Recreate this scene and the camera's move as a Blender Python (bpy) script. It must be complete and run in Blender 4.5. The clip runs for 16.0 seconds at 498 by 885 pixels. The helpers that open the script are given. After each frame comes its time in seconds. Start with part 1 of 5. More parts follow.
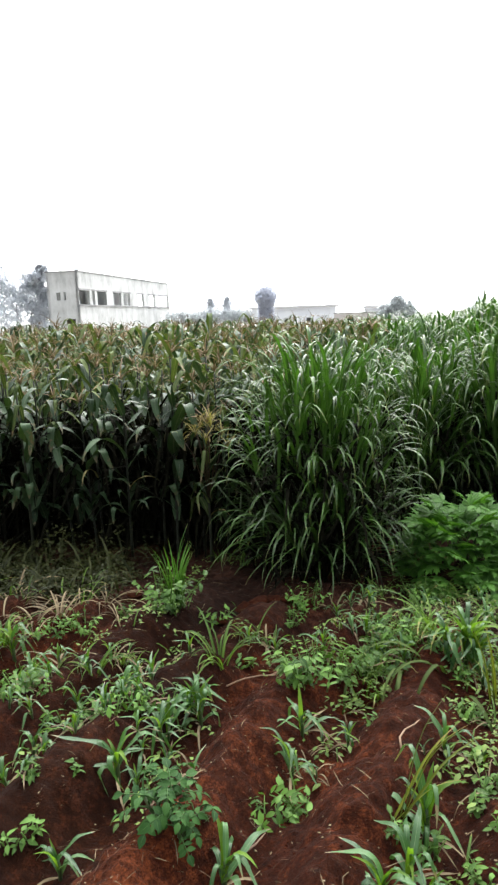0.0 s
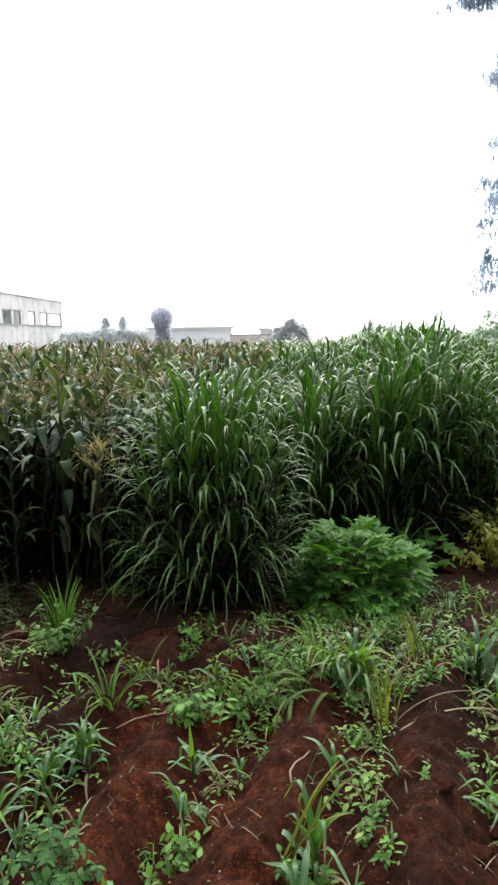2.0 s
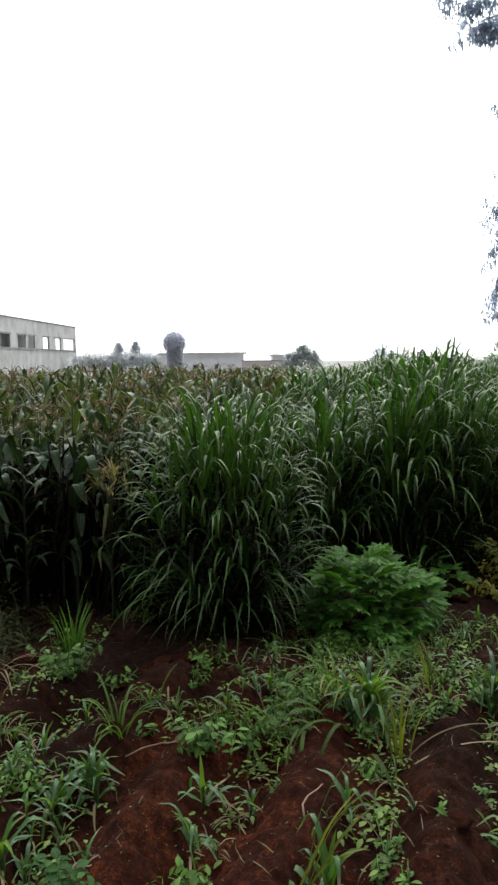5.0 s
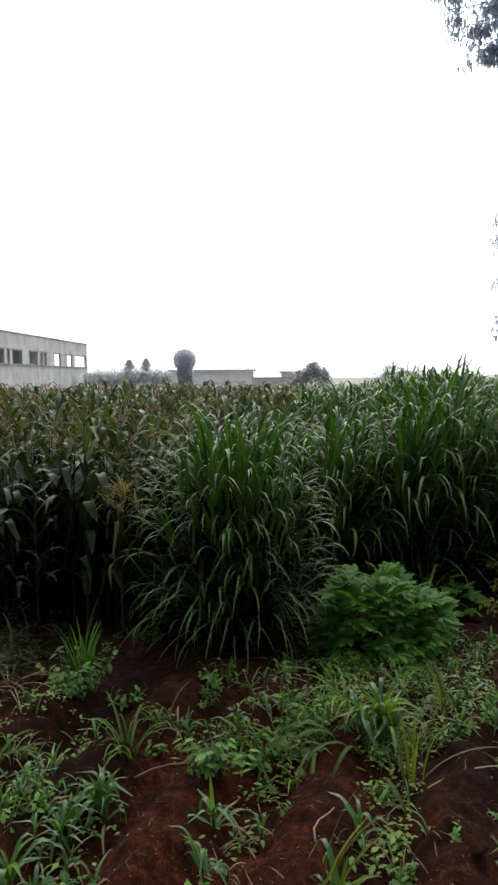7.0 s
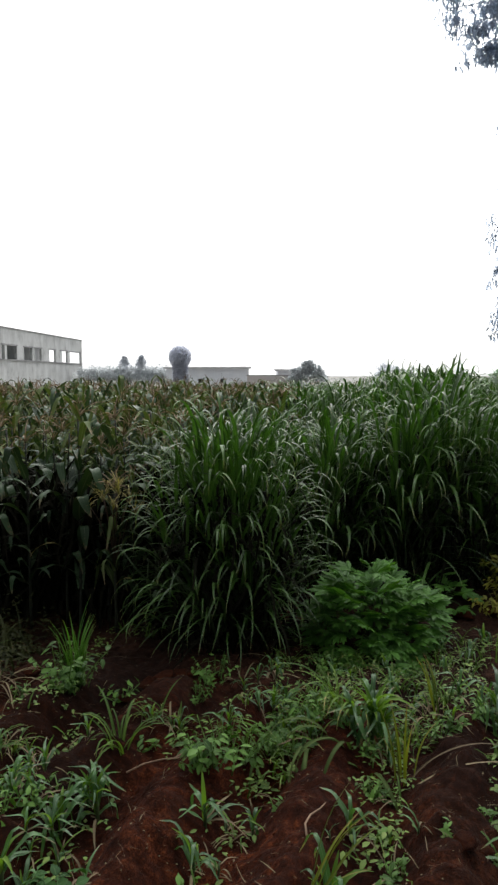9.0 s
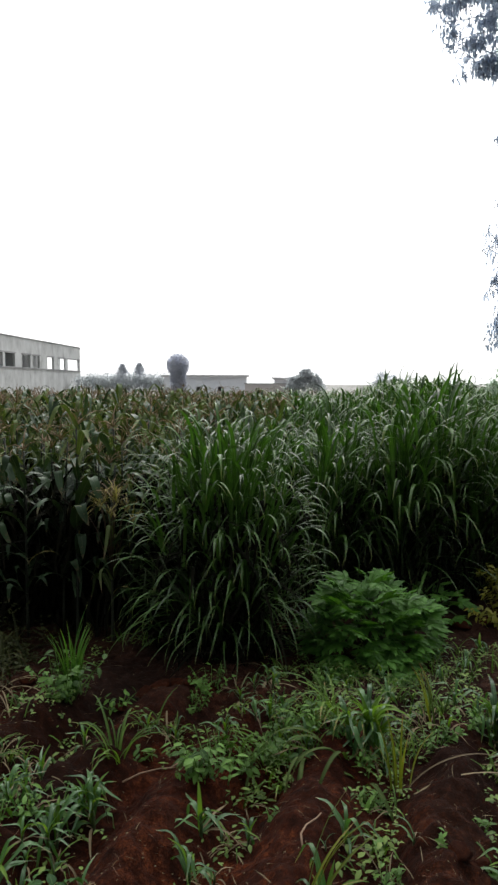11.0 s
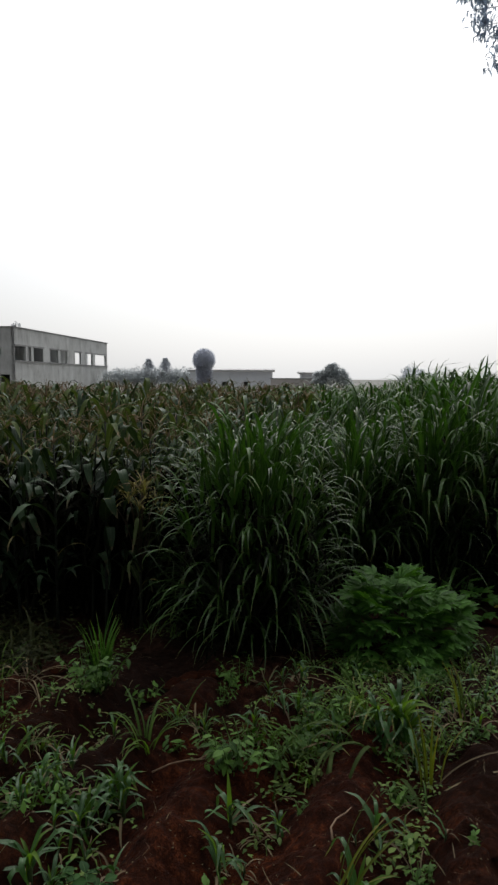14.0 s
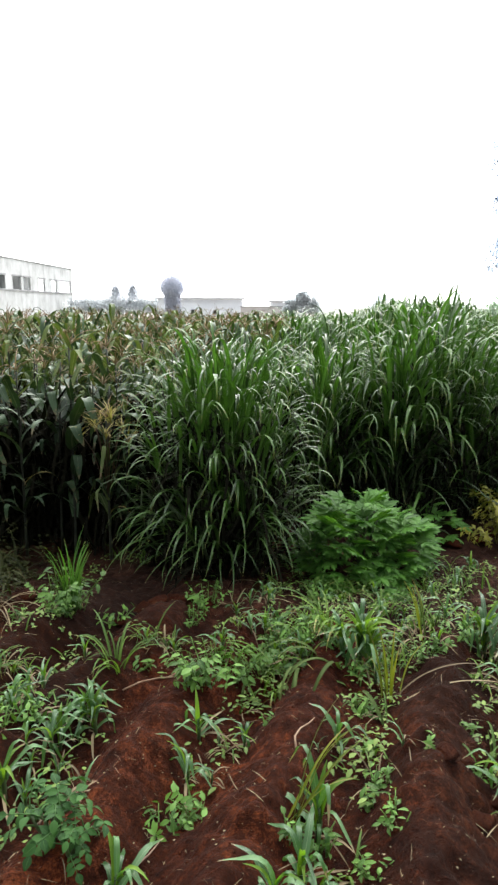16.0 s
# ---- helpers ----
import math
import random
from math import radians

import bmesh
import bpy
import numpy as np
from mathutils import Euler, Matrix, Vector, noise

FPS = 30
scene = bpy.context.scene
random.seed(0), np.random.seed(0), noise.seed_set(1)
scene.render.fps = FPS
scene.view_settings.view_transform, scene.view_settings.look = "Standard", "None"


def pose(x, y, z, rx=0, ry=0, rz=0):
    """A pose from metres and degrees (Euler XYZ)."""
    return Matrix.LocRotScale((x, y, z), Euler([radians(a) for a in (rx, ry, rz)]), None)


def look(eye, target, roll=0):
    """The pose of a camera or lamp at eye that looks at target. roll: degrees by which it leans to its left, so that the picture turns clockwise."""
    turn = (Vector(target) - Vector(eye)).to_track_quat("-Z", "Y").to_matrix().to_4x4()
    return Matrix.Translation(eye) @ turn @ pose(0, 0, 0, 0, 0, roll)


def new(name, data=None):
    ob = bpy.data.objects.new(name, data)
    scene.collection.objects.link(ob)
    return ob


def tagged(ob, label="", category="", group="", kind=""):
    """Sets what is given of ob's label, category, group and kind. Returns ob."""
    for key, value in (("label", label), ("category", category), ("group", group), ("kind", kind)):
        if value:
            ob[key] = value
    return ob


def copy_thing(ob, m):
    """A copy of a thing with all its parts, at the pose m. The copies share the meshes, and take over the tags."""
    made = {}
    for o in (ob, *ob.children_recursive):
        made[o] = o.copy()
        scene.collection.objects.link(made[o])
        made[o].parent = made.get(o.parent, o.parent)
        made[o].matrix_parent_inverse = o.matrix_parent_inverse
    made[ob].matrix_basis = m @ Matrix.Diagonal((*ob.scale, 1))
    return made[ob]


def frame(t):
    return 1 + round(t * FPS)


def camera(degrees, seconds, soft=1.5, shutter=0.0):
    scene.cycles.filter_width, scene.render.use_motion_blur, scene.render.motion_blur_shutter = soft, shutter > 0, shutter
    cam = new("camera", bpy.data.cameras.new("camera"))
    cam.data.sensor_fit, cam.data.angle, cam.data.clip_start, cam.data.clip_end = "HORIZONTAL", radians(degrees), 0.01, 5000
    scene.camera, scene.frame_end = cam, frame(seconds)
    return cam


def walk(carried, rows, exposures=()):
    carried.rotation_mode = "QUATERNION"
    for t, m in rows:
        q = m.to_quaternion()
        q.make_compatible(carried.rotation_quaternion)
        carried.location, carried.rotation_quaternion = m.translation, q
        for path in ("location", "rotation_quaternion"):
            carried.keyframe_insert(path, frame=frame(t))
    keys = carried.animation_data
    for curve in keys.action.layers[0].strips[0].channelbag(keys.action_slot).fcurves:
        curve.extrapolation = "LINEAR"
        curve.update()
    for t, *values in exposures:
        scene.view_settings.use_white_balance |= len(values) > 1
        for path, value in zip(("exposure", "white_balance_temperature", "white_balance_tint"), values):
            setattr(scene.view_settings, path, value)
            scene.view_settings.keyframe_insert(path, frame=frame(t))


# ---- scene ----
# ---------------------------------------------------------------- camera
cam = camera(40.66, 16.0, soft=2.4)
# seconds, eye x y z, turn to the left, tilt up, lean (degrees)
PATH = [
    (0.0, -0.020, -0.028, 1.648, 7.59, -10.57, -1.93),
    (0.5, -0.018, -0.000, 1.666, 5.43, -9.65, -1.60),
    (1.0, -0.002, -0.010, 1.680, 3.72, -10.00, -1.84),
    (1.5, 0.014, -0.003, 1.696, 1.41, -9.67, -1.42),
    (2.0, 0.021, -0.006, 1.705, -1.25, -9.10, -1.05),
    (2.5, 0.037, -0.004, 1.706, -2.95, -8.34, -1.55),
    (3.0, 0.035, -0.007, 1.704, -3.86, -8.26, -1.18),
    (3.5, 0.022, 0.005, 1.698, -2.78, -7.91, -0.50),
    (4.0, 0.008, -0.007, 1.707, -1.16, -6.82, 0.08),
    (6.5, 0.004, 0.011, 1.692, 0.03, -7.06, -0.90),
    (7.0, -0.001, -0.002, 1.710, 0.45, -5.48, -0.55),
    (7.5, -0.016, -0.009, 1.713, 1.10, -5.21, -0.07),
    (8.0, -0.014, -0.007, 1.708, 1.26, -5.58, -0.00),
    (8.5, -0.018, -0.002, 1.704, 1.12, -5.57, 0.16),
    (9.0, 0.000, -0.000, 1.700, 0.00, -5.68, -0.06),
    (11.5, -0.001, -0.023, 1.713, -0.18, -4.91, 0.26),
    (12.0, -0.013, -0.020, 1.713, 0.38, -4.99, 0.58),
    (12.5, -0.023, -0.021, 1.711, 1.44, -6.21, 1.04),
    (13.0, -0.023, -0.022, 1.709, 3.09, -5.17, 0.56),
    (13.5, -0.038, -0.022, 1.705, 3.75, -4.78, 0.95),
    (14.0, -0.020, -0.011, 1.700, 1.96, -5.42, 0.19),
    (14.5, -0.028, -0.004, 1.705, 0.57, -5.86, 0.44),
    (15.0, -0.014, 0.008, 1.689, -0.44, -8.17, 0.38),
    (15.5, -0.011, 0.010, 1.681, -1.39, -9.90, 0.82),
    (16.0, -0.001, 0.016, 1.676, -0.61, -11.39, 0.29),
]


def camera_row(t, x, y, z, yaw, pitch, roll):
    a, b = radians(yaw), radians(pitch)
    eye = Vector((x, y, z))
    ahead = Vector((-math.sin(a) * math.cos(b), math.cos(a) * math.cos(b), math.sin(b)))
    return t, look(eye, eye + 10 * ahead, roll)


EXPOSURES = [(0.0, 0.3), (0.5, 0.1), (1.5, 0.05), (3.8, 0.0), (4.3, -0.5), (6.3, -0.95), (9.2, -1.08), (11.3, -1.08), (12.8, -1.22), (13.2, -1.4), (13.6, -1.98),
             (14.2, -1.98), (14.6, -1.65), (15.0, -0.6), (15.4, 0.05), (16.0, 0.2)]
walk(cam, [camera_row(*row) for row in PATH], EXPOSURES)

# ---------------------------------------------------------------- sky and sun: a bright overcast day
SUN_ELEVATION, SUN_TURN = radians(43), radians(5)
world = bpy.data.worlds.new("overcast_sky")
scene.world = world
world.use_nodes = True
wn, wl = world.node_tree.nodes, world.node_tree.links
wn.clear()
sky = wn.new("ShaderNodeTexSky")
sky.sky_type = "NISHITA"
sky.sun_disc = False
sky.sun_elevation, sky.sun_rotation = SUN_ELEVATION, SUN_TURN
sky.dust_density, sky.air_density = 4.0, 1.0
clear_part = wn.new("ShaderNodeBackground")
clear_part.inputs[1].default_value = 0.05
cloud = wn.new("ShaderNodeBackground")
# an overcast vault: dim at the horizon, brightest overhead, and brighter round the veiled sun
SUN_WAY = Vector((math.sin(SUN_TURN) * math.cos(SUN_ELEVATION), math.cos(SUN_TURN) * math.cos(SUN_ELEVATION), math.sin(SUN_ELEVATION)))
vault = wn.new("ShaderNodeTexCoord")
height = wn.new("ShaderNodeSeparateXYZ")
deck = wn.new("ShaderNodeMapRange")
deck.inputs[3].default_value, deck.inputs[4].default_value = 0.12, 1.9
toward_sun = wn.new("ShaderNodeVectorMath")
toward_sun.operation = "DOT_PRODUCT"
toward_sun.inputs[1].default_value = SUN_WAY
lit_side = wn.new("ShaderNodeMath")
lit_side.operation, lit_side.inputs[1].default_value = "MAXIMUM", 0.0
veil = wn.new("ShaderNodeMath")
veil.operation, veil.inputs[1].default_value = "POWER", 2.2
glow = wn.new("ShaderNodeMath")
glow.operation, glow.inputs[1].default_value = "MULTIPLY_ADD", 6.0
cloud.inputs[0].default_value = (0.97, 0.985, 1.0, 1)
wl.new(vault.outputs["Generated"], height.inputs[0])
wl.new(vault.outputs["Generated"], toward_sun.inputs[0])
wl.new(toward_sun.outputs["Value"], lit_side.inputs[0])
wl.new(lit_side.outputs[0], veil.inputs[0])
wl.new(veil.outputs[0], glow.inputs[0])
wl.new(height.outputs["Z"], deck.inputs[0])
wl.new(deck.outputs[0], glow.inputs[2])
wl.new(glow.outputs[0], cloud.inputs[1])
both = wn.new("ShaderNodeAddShader")
world_out = wn.new("ShaderNodeOutputWorld")
wl.new(sky.outputs[0], clear_part.inputs[0])
wl.new(clear_part.outputs[0], both.inputs[0])
wl.new(cloud.outputs[0], both.inputs[1])
wl.new(both.outputs[0], world_out.inputs[0])

sun = new("sun", bpy.data.lights.new("sun", "SUN"))
sun.data.energy, sun.data.angle, sun.data.color = 2.0, radians(25), (1.0, 0.97, 0.92)
sun.matrix_basis = look(SUN_WAY * 30, (0, 0, 0))

# ---------------------------------------------------------------- materials


class Nodes:
    """A material's node tree, with short calls for the nodes that recur."""

    def __init__(self, name):
        self.mat = bpy.data.materials.new(name)
        self.mat.use_nodes = True
        self.n, self.l = self.mat.node_tree.nodes, self.mat.node_tree.links
        self.bsdf = self.n["Principled BSDF"]

    def link(self, a, b):
        self.l.new(a, b)

    def coords(self, kind="Object"):
        return self.n.new("ShaderNodeTexCoord").outputs[kind]

    def noise(self, scale, detail=4.0, rough=0.6, vector=None, distortion=0.0):
        t = self.n.new("ShaderNodeTexNoise")
        t.inputs["Scale"].default_value, t.inputs["Detail"].default_value = scale, detail
        t.inputs["Roughness"].default_value, t.inputs["Distortion"].default_value = rough, distortion
        self.link(vector if vector is not None else self.coords(), t.inputs["Vector"])
        return t.outputs["Fac"]

    def ramp(self, fac, stops):
        r = self.n.new("ShaderNodeValToRGB")
        e = r.color_ramp.elements
        while len(e) < len(stops):
            e.new(0.5)
        for k, (pos, col) in zip(e, stops):
            k.position = pos
            k.color = (*col, 1) if len(col) == 3 else col
        self.link(fac, r.inputs[0])
        return r.outputs[0]

    def mix(self, fac, a, b, blend="MIX"):
        m = self.n.new("ShaderNodeMix")
        m.data_type, m.blend_type = "RGBA", blend
        for s, v in ((m.inputs[0], fac), (m.inputs[6], a), (m.inputs[7], b)):
            if isinstance(v, (int, float)):
                s.default_value = v
            elif isinstance(v, tuple):
                s.default_value = (*v, 1)
            else:
                self.link(v, s)
        return m.outputs[2]

    def math(self, op, a, b=0.0, c=0.0):
        m = self.n.new("ShaderNodeMath")
        m.operation = op
        for s, v in zip(m.inputs, (a, b, c)):
            if isinstance(v, (int, float)):
                s.default_value = v
            else:
                self.link(v, s)
        return m.outputs[0]

    def random(self):
        return self.n.new("ShaderNodeObjectInfo").outputs["Random"]

    def island(self):
        return self.n.new("ShaderNodeNewGeometry").outputs["Random Per Island"]

    def bump(self, height, strength=0.3, distance=0.01):
        b = self.n.new("ShaderNodeBump")
        b.inputs["Strength"].default_value, b.inputs["Distance"].default_value = strength, distance
        self.link(height, b.inputs["Height"])
        self.link(b.outputs[0], self.bsdf.inputs["Normal"])

    def done(self, colour=None, rough=0.6, specular=0.5, metal=0.0):
        if colour is not None:
            if isinstance(colour, tuple):
                self.bsdf.inputs["Base Color"].default_value = (*colour, 1)
            else:
                self.link(colour, self.bsdf.inputs["Base Color"])
        if isinstance(rough, (int, float)):
            self.bsdf.inputs["Roughness"].default_value = rough
        else:
            self.link(rough, self.bsdf.inputs["Roughness"])
        self.bsdf.inputs["Specular IOR Level"].default_value = specular
        self.bsdf.inputs["Metallic"].default_value = metal
        return self.mat

    def thin(self, colour, share):
        """Lets light through, as a leaf does."""
        t = self.n.new("ShaderNodeBsdfTranslucent")
        m = self.n.new("ShaderNodeMixShader")
        m.inputs[0].default_value = share
        self.link(colour, t.inputs[0])
        self.link(self.bsdf.outputs[0], m.inputs[1])
        self.link(t.outputs[0], m.inputs[2])
        self.link(m.outputs[0], self.n["Material Output"].inputs[0])


def leaf_material(name, dark, light, rib, tip, rough=0.42, rib_width=0.06, share=0.09, dry=0.0, specular=0.18, glow=(1.5, 1.7, 0.6)):
    """A leaf or blade: hue by leaf, fine lengthwise veins, a paler midrib, worn tips."""
    k = Nodes(name)
    uv = k.coords("UV")
    sep = k.n.new("ShaderNodeSeparateXYZ")
    k.link(uv, sep.inputs[0])
    own = k.math("FRACT", k.math("ADD", k.random(), k.island()))
    patch = k.noise(9.0, 3.0)
    tone = k.math("ADD", k.math("MULTIPLY", own, 0.65), k.math("MULTIPLY", patch, 0.45))
    col = k.ramp(tone, [(0.15, dark), (0.9, light)])
    veins = k.n.new("ShaderNodeTexWave")
    veins.wave_type, veins.bands_direction = "BANDS", "X"
    veins.inputs["Scale"].default_value = 5.0
    veins.inputs["Distortion"].default_value = 0.4
    k.link(uv, veins.inputs["Vector"])
    col = k.mix(k.math("MULTIPLY", veins.outputs["Fac"], 0.18), col, light)
    off = k.math("ABSOLUTE", k.math("SUBTRACT", sep.outputs[0], 0.5))
    ribbed = k.math("LESS_THAN", off, k.math("MULTIPLY", k.math("SUBTRACT", 1.05, sep.outputs[1]), rib_width))
    col = k.mix(k.math("MULTIPLY", ribbed, 0.7), col, rib)
    spots = k.noise(28.0, 4.0, 0.7)
    worn = k.math("ADD", sep.outputs[1], k.math("MULTIPLY", k.math("SUBTRACT", spots, 0.5), 0.9))
    worn = k.ramp(k.math("ADD", worn, k.math("MULTIPLY", own, 0.12)), [(0.93 - dry, (0, 0, 0)), (1.08 - dry, (1, 1, 1))])
    col = k.mix(worn, col, tip)
    k.bump(veins.outputs["Fac"], 0.25, 0.002)
    k.done(col, k.math("ADD", k.math("MULTIPLY", spots, 0.25), rough - 0.12), specular)
    k.thin(k.mix(1.0, col, glow, "MULTIPLY"), share)
    return k.mat


M = {}
M["maize"] = leaf_material("maize_leaf", (0.006, 0.018, 0.007), (0.05, 0.09, 0.04), (0.085, 0.11, 0.065), (0.1, 0.085, 0.045), dry=-0.02, rough=0.46, specular=0.22)
M["maize_olive"] = leaf_material("olive_maize_leaf", (0.02, 0.036, 0.012), (0.105, 0.136, 0.054), (0.145, 0.165, 0.078), (0.19, 0.14, 0.085), dry=0.04, rough=0.6, specular=0.06, share=0.15)
M["maize_old"] = leaf_material("yellowing_maize_leaf", (0.09, 0.082, 0.03), (0.28, 0.235, 0.1), (0.28, 0.24, 0.12), (0.22, 0.165, 0.085), dry=0.06, share=0.2)
M["napier"] = leaf_material("elephant_grass_blade", (0.002, 0.01, 0.002), (0.06, 0.13, 0.024), (0.1, 0.165, 0.05), (0.12, 0.135, 0.042), rib_width=0.05, rough=0.4, dry=-0.06, share=0.22, specular=0.33, glow=(1.3, 1.7, 0.6))
M["seedling"] = leaf_material("young_maize_leaf", (0.009, 0.036, 0.01), (0.072, 0.162, 0.048), (0.11, 0.18, 0.085), (0.18, 0.145, 0.075), rough=0.33, specular=0.4, share=0.26)
M["heart"] = leaf_material("young_leaf_heart", (0.035, 0.085, 0.008), (0.115, 0.2, 0.024), (0.12, 0.2, 0.036), (0.1, 0.15, 0.035), rough=0.45, share=0.4, dry=-0.1)
M["tuft"] = leaf_material("grass_blade", (0.009, 0.032, 0.005), (0.095, 0.165, 0.026), (0.11, 0.165, 0.042), (0.2, 0.165, 0.06), dry=0.03, share=0.28, specular=0.14, rough=0.5)
M["fresh_tuft"] = leaf_material("fresh_grass_blade", (0.014, 0.055, 0.008), (0.085, 0.19, 0.03), (0.1, 0.18, 0.045), (0.14, 0.18, 0.05), share=0.28, specular=0.2, rough=0.45)
M["olive_tuft"] = leaf_material("olive_grass_blade", (0.018, 0.032, 0.008), (0.066, 0.095, 0.028), (0.08, 0.105, 0.038), (0.12, 0.1, 0.045), dry=0.05, share=0.22, specular=0.05, rough=0.6)
M["yellow_tuft"] = leaf_material("yellow_grass_blade", (0.05, 0.075, 0.008), (0.15, 0.165, 0.02), (0.16, 0.16, 0.045), (0.22, 0.15, 0.056), dry=0.04, share=0.3)
M["straw"] = leaf_material("straw", (0.05, 0.034, 0.018), (0.2, 0.155, 0.09), (0.2, 0.155, 0.095), (0.09, 0.06, 0.032), rough=0.7, dry=0.1)
M["strand"] = leaf_material("root_strand", (0.05, 0.022, 0.012), (0.21, 0.125, 0.08), (0.22, 0.14, 0.09), (0.1, 0.05, 0.03), rough=0.75, dry=0.1)
M["weed"] = leaf_material("weed_leaf", (0.007, 0.028, 0.004), (0.1, 0.205, 0.035), (0.1, 0.175, 0.042), (0.13, 0.18, 0.05), rib_width=0.04, share=0.24, specular=0.18, rough=0.45)
M["carpet"] = leaf_material("carpet_weed_leaf", (0.014, 0.042, 0.007), (0.15, 0.22, 0.05), (0.15, 0.21, 0.06), (0.2, 0.19, 0.07), rib_width=0.04, share=0.22, specular=0.18, rough=0.5)
M["potato"] = leaf_material("potato_leaf", (0.006, 0.025, 0.006), (0.038, 0.096, 0.022), (0.048, 0.1, 0.03), (0.042, 0.088, 0.022), rib_width=0.04, rough=0.55, specular=0.1, share=0.15)
M["shrub"] = leaf_material("shrub_leaf", (0.014, 0.05, 0.008), (0.078, 0.19, 0.03), (0.11, 0.21, 0.05), (0.1, 0.18, 0.033), rib_width=0.05, rough=0.48, share=0.24, specular=0.2)
M["yellow_weed"] = leaf_material("yellowing_weed_leaf", (0.05, 0.06, 0.008), (0.19, 0.18, 0.025), (0.19, 0.18, 0.04), (0.17, 0.11, 0.035), rib_width=0.04, share=0.3)
# Brown-olive leaf, darkened to carry the shade at the maize's foot.
M["brown_weed"] = leaf_material("shaded_brown_weed_leaf", (0.006, 0.009, 0.003), (0.03, 0.034, 0.011), (0.035, 0.037, 0.015), (0.05, 0.04, 0.017), rib_width=0.04, specular=0.06)
# Five leaf colours paled and greyed as haze; eucalyptus is partly blue-grey itself.
M["tree_leaf_hazed"] = leaf_material("eucalyptus_leaf_hazed", (0.32, 0.36, 0.41), (0.58, 0.63, 0.68), (0.55, 0.6, 0.64), (0.5, 0.54, 0.55), rough=0.4, share=0.75, glow=(0.95, 1.0, 1.08))
M["far_leaf_hazed"] = leaf_material("distant_leaf_hazed", (0.44, 0.455, 0.46), (0.7, 0.72, 0.725), (0.65, 0.67, 0.675), (0.65, 0.67, 0.675), rough=0.6, share=0.8, glow=(1.0, 1.01, 1.02))
M["round_leaf_hazed"] = leaf_material("hazy_round_crown_leaf", (0.58, 0.59, 0.63), (0.76, 0.77, 0.81), (0.73, 0.74, 0.78), (0.72, 0.73, 0.77), rough=0.7, share=0.7, glow=(0.98, 1.0, 1.03))
M["pale_leaf_hazed"] = leaf_material("hazy_tree_leaf", (0.6, 0.62, 0.65), (0.8, 0.815, 0.835), (0.76, 0.78, 0.8), (0.75, 0.77, 0.79), rough=0.6, share=0.8, glow=(1.0, 1.0, 1.0))
M["bush_leaf_hazed"] = leaf_material("bush_leaf_hazed", (0.25, 0.32, 0.26), (0.46, 0.54, 0.44), (0.46, 0.54, 0.44), (0.42, 0.5, 0.4), rough=0.5, share=0.6, glow=(1.0, 1.1, 0.95))
M["spray"] = leaf_material("straw_yellow_spray", (0.1, 0.088, 0.03), (0.36, 0.3, 0.125), (0.36, 0.31, 0.14), (0.26, 0.2, 0.085), rough=0.6, dry=0.03, share=0.25)
M["tassel"] = leaf_material("maize_tassel", (0.08, 0.058, 0.042), (0.26, 0.19, 0.14), (0.26, 0.195, 0.145), (0.22, 0.15, 0.11), specular=0.05, rough=0.8, dry=0.05)
# Near-black colour that paints the shade deep in clumps and maize.
M["shade_leaf"] = leaf_material("shade_leaf", (0.002, 0.0022, 0.0013), (0.009, 0.009, 0.005), (0.009, 0.0085, 0.005), (0.009, 0.0075, 0.005), rough=0.8, specular=0.03, share=0.03)
M["dry_growth"] = leaf_material("dry_growth", (0.12, 0.088, 0.074), (0.25, 0.182, 0.152), (0.25, 0.19, 0.16), (0.21, 0.145, 0.12), rough=0.8, dry=0.05)


def stalk_material(name, dark, light, scale=30.0, rough=0.55):
    k = Nodes(name)
    col = k.ramp(k.math("ADD", k.math("MULTIPLY", k.noise(scale), 0.8), k.math("MULTIPLY", k.random(), 0.3)), [(0.3, dark), (0.8, light)])
    k.bump(k.noise(scale * 3), 0.3, 0.003)
    return k.done(col, rough, 0.4)


M["stalk"] = stalk_material("maize_stalk", (0.004, 0.007, 0.003), (0.018, 0.021, 0.01))
M["shoot"] = stalk_material("reddish_shoot", (0.025, 0.015, 0.008), (0.085, 0.05, 0.028))
M["culm"] = stalk_material("grass_culm", (0.012, 0.03, 0.008), (0.05, 0.07, 0.024))
M["stem"] = stalk_material("weed_stem", (0.02, 0.045, 0.012), (0.06, 0.09, 0.03))
M["bark"] = stalk_material("pale_bark", (0.34, 0.34, 0.36), (0.58, 0.58, 0.6), 6.0, 0.85)
M["twig"] = stalk_material("dead_twig", (0.1, 0.06, 0.04), (0.25, 0.16, 0.1), 40.0, 0.85)


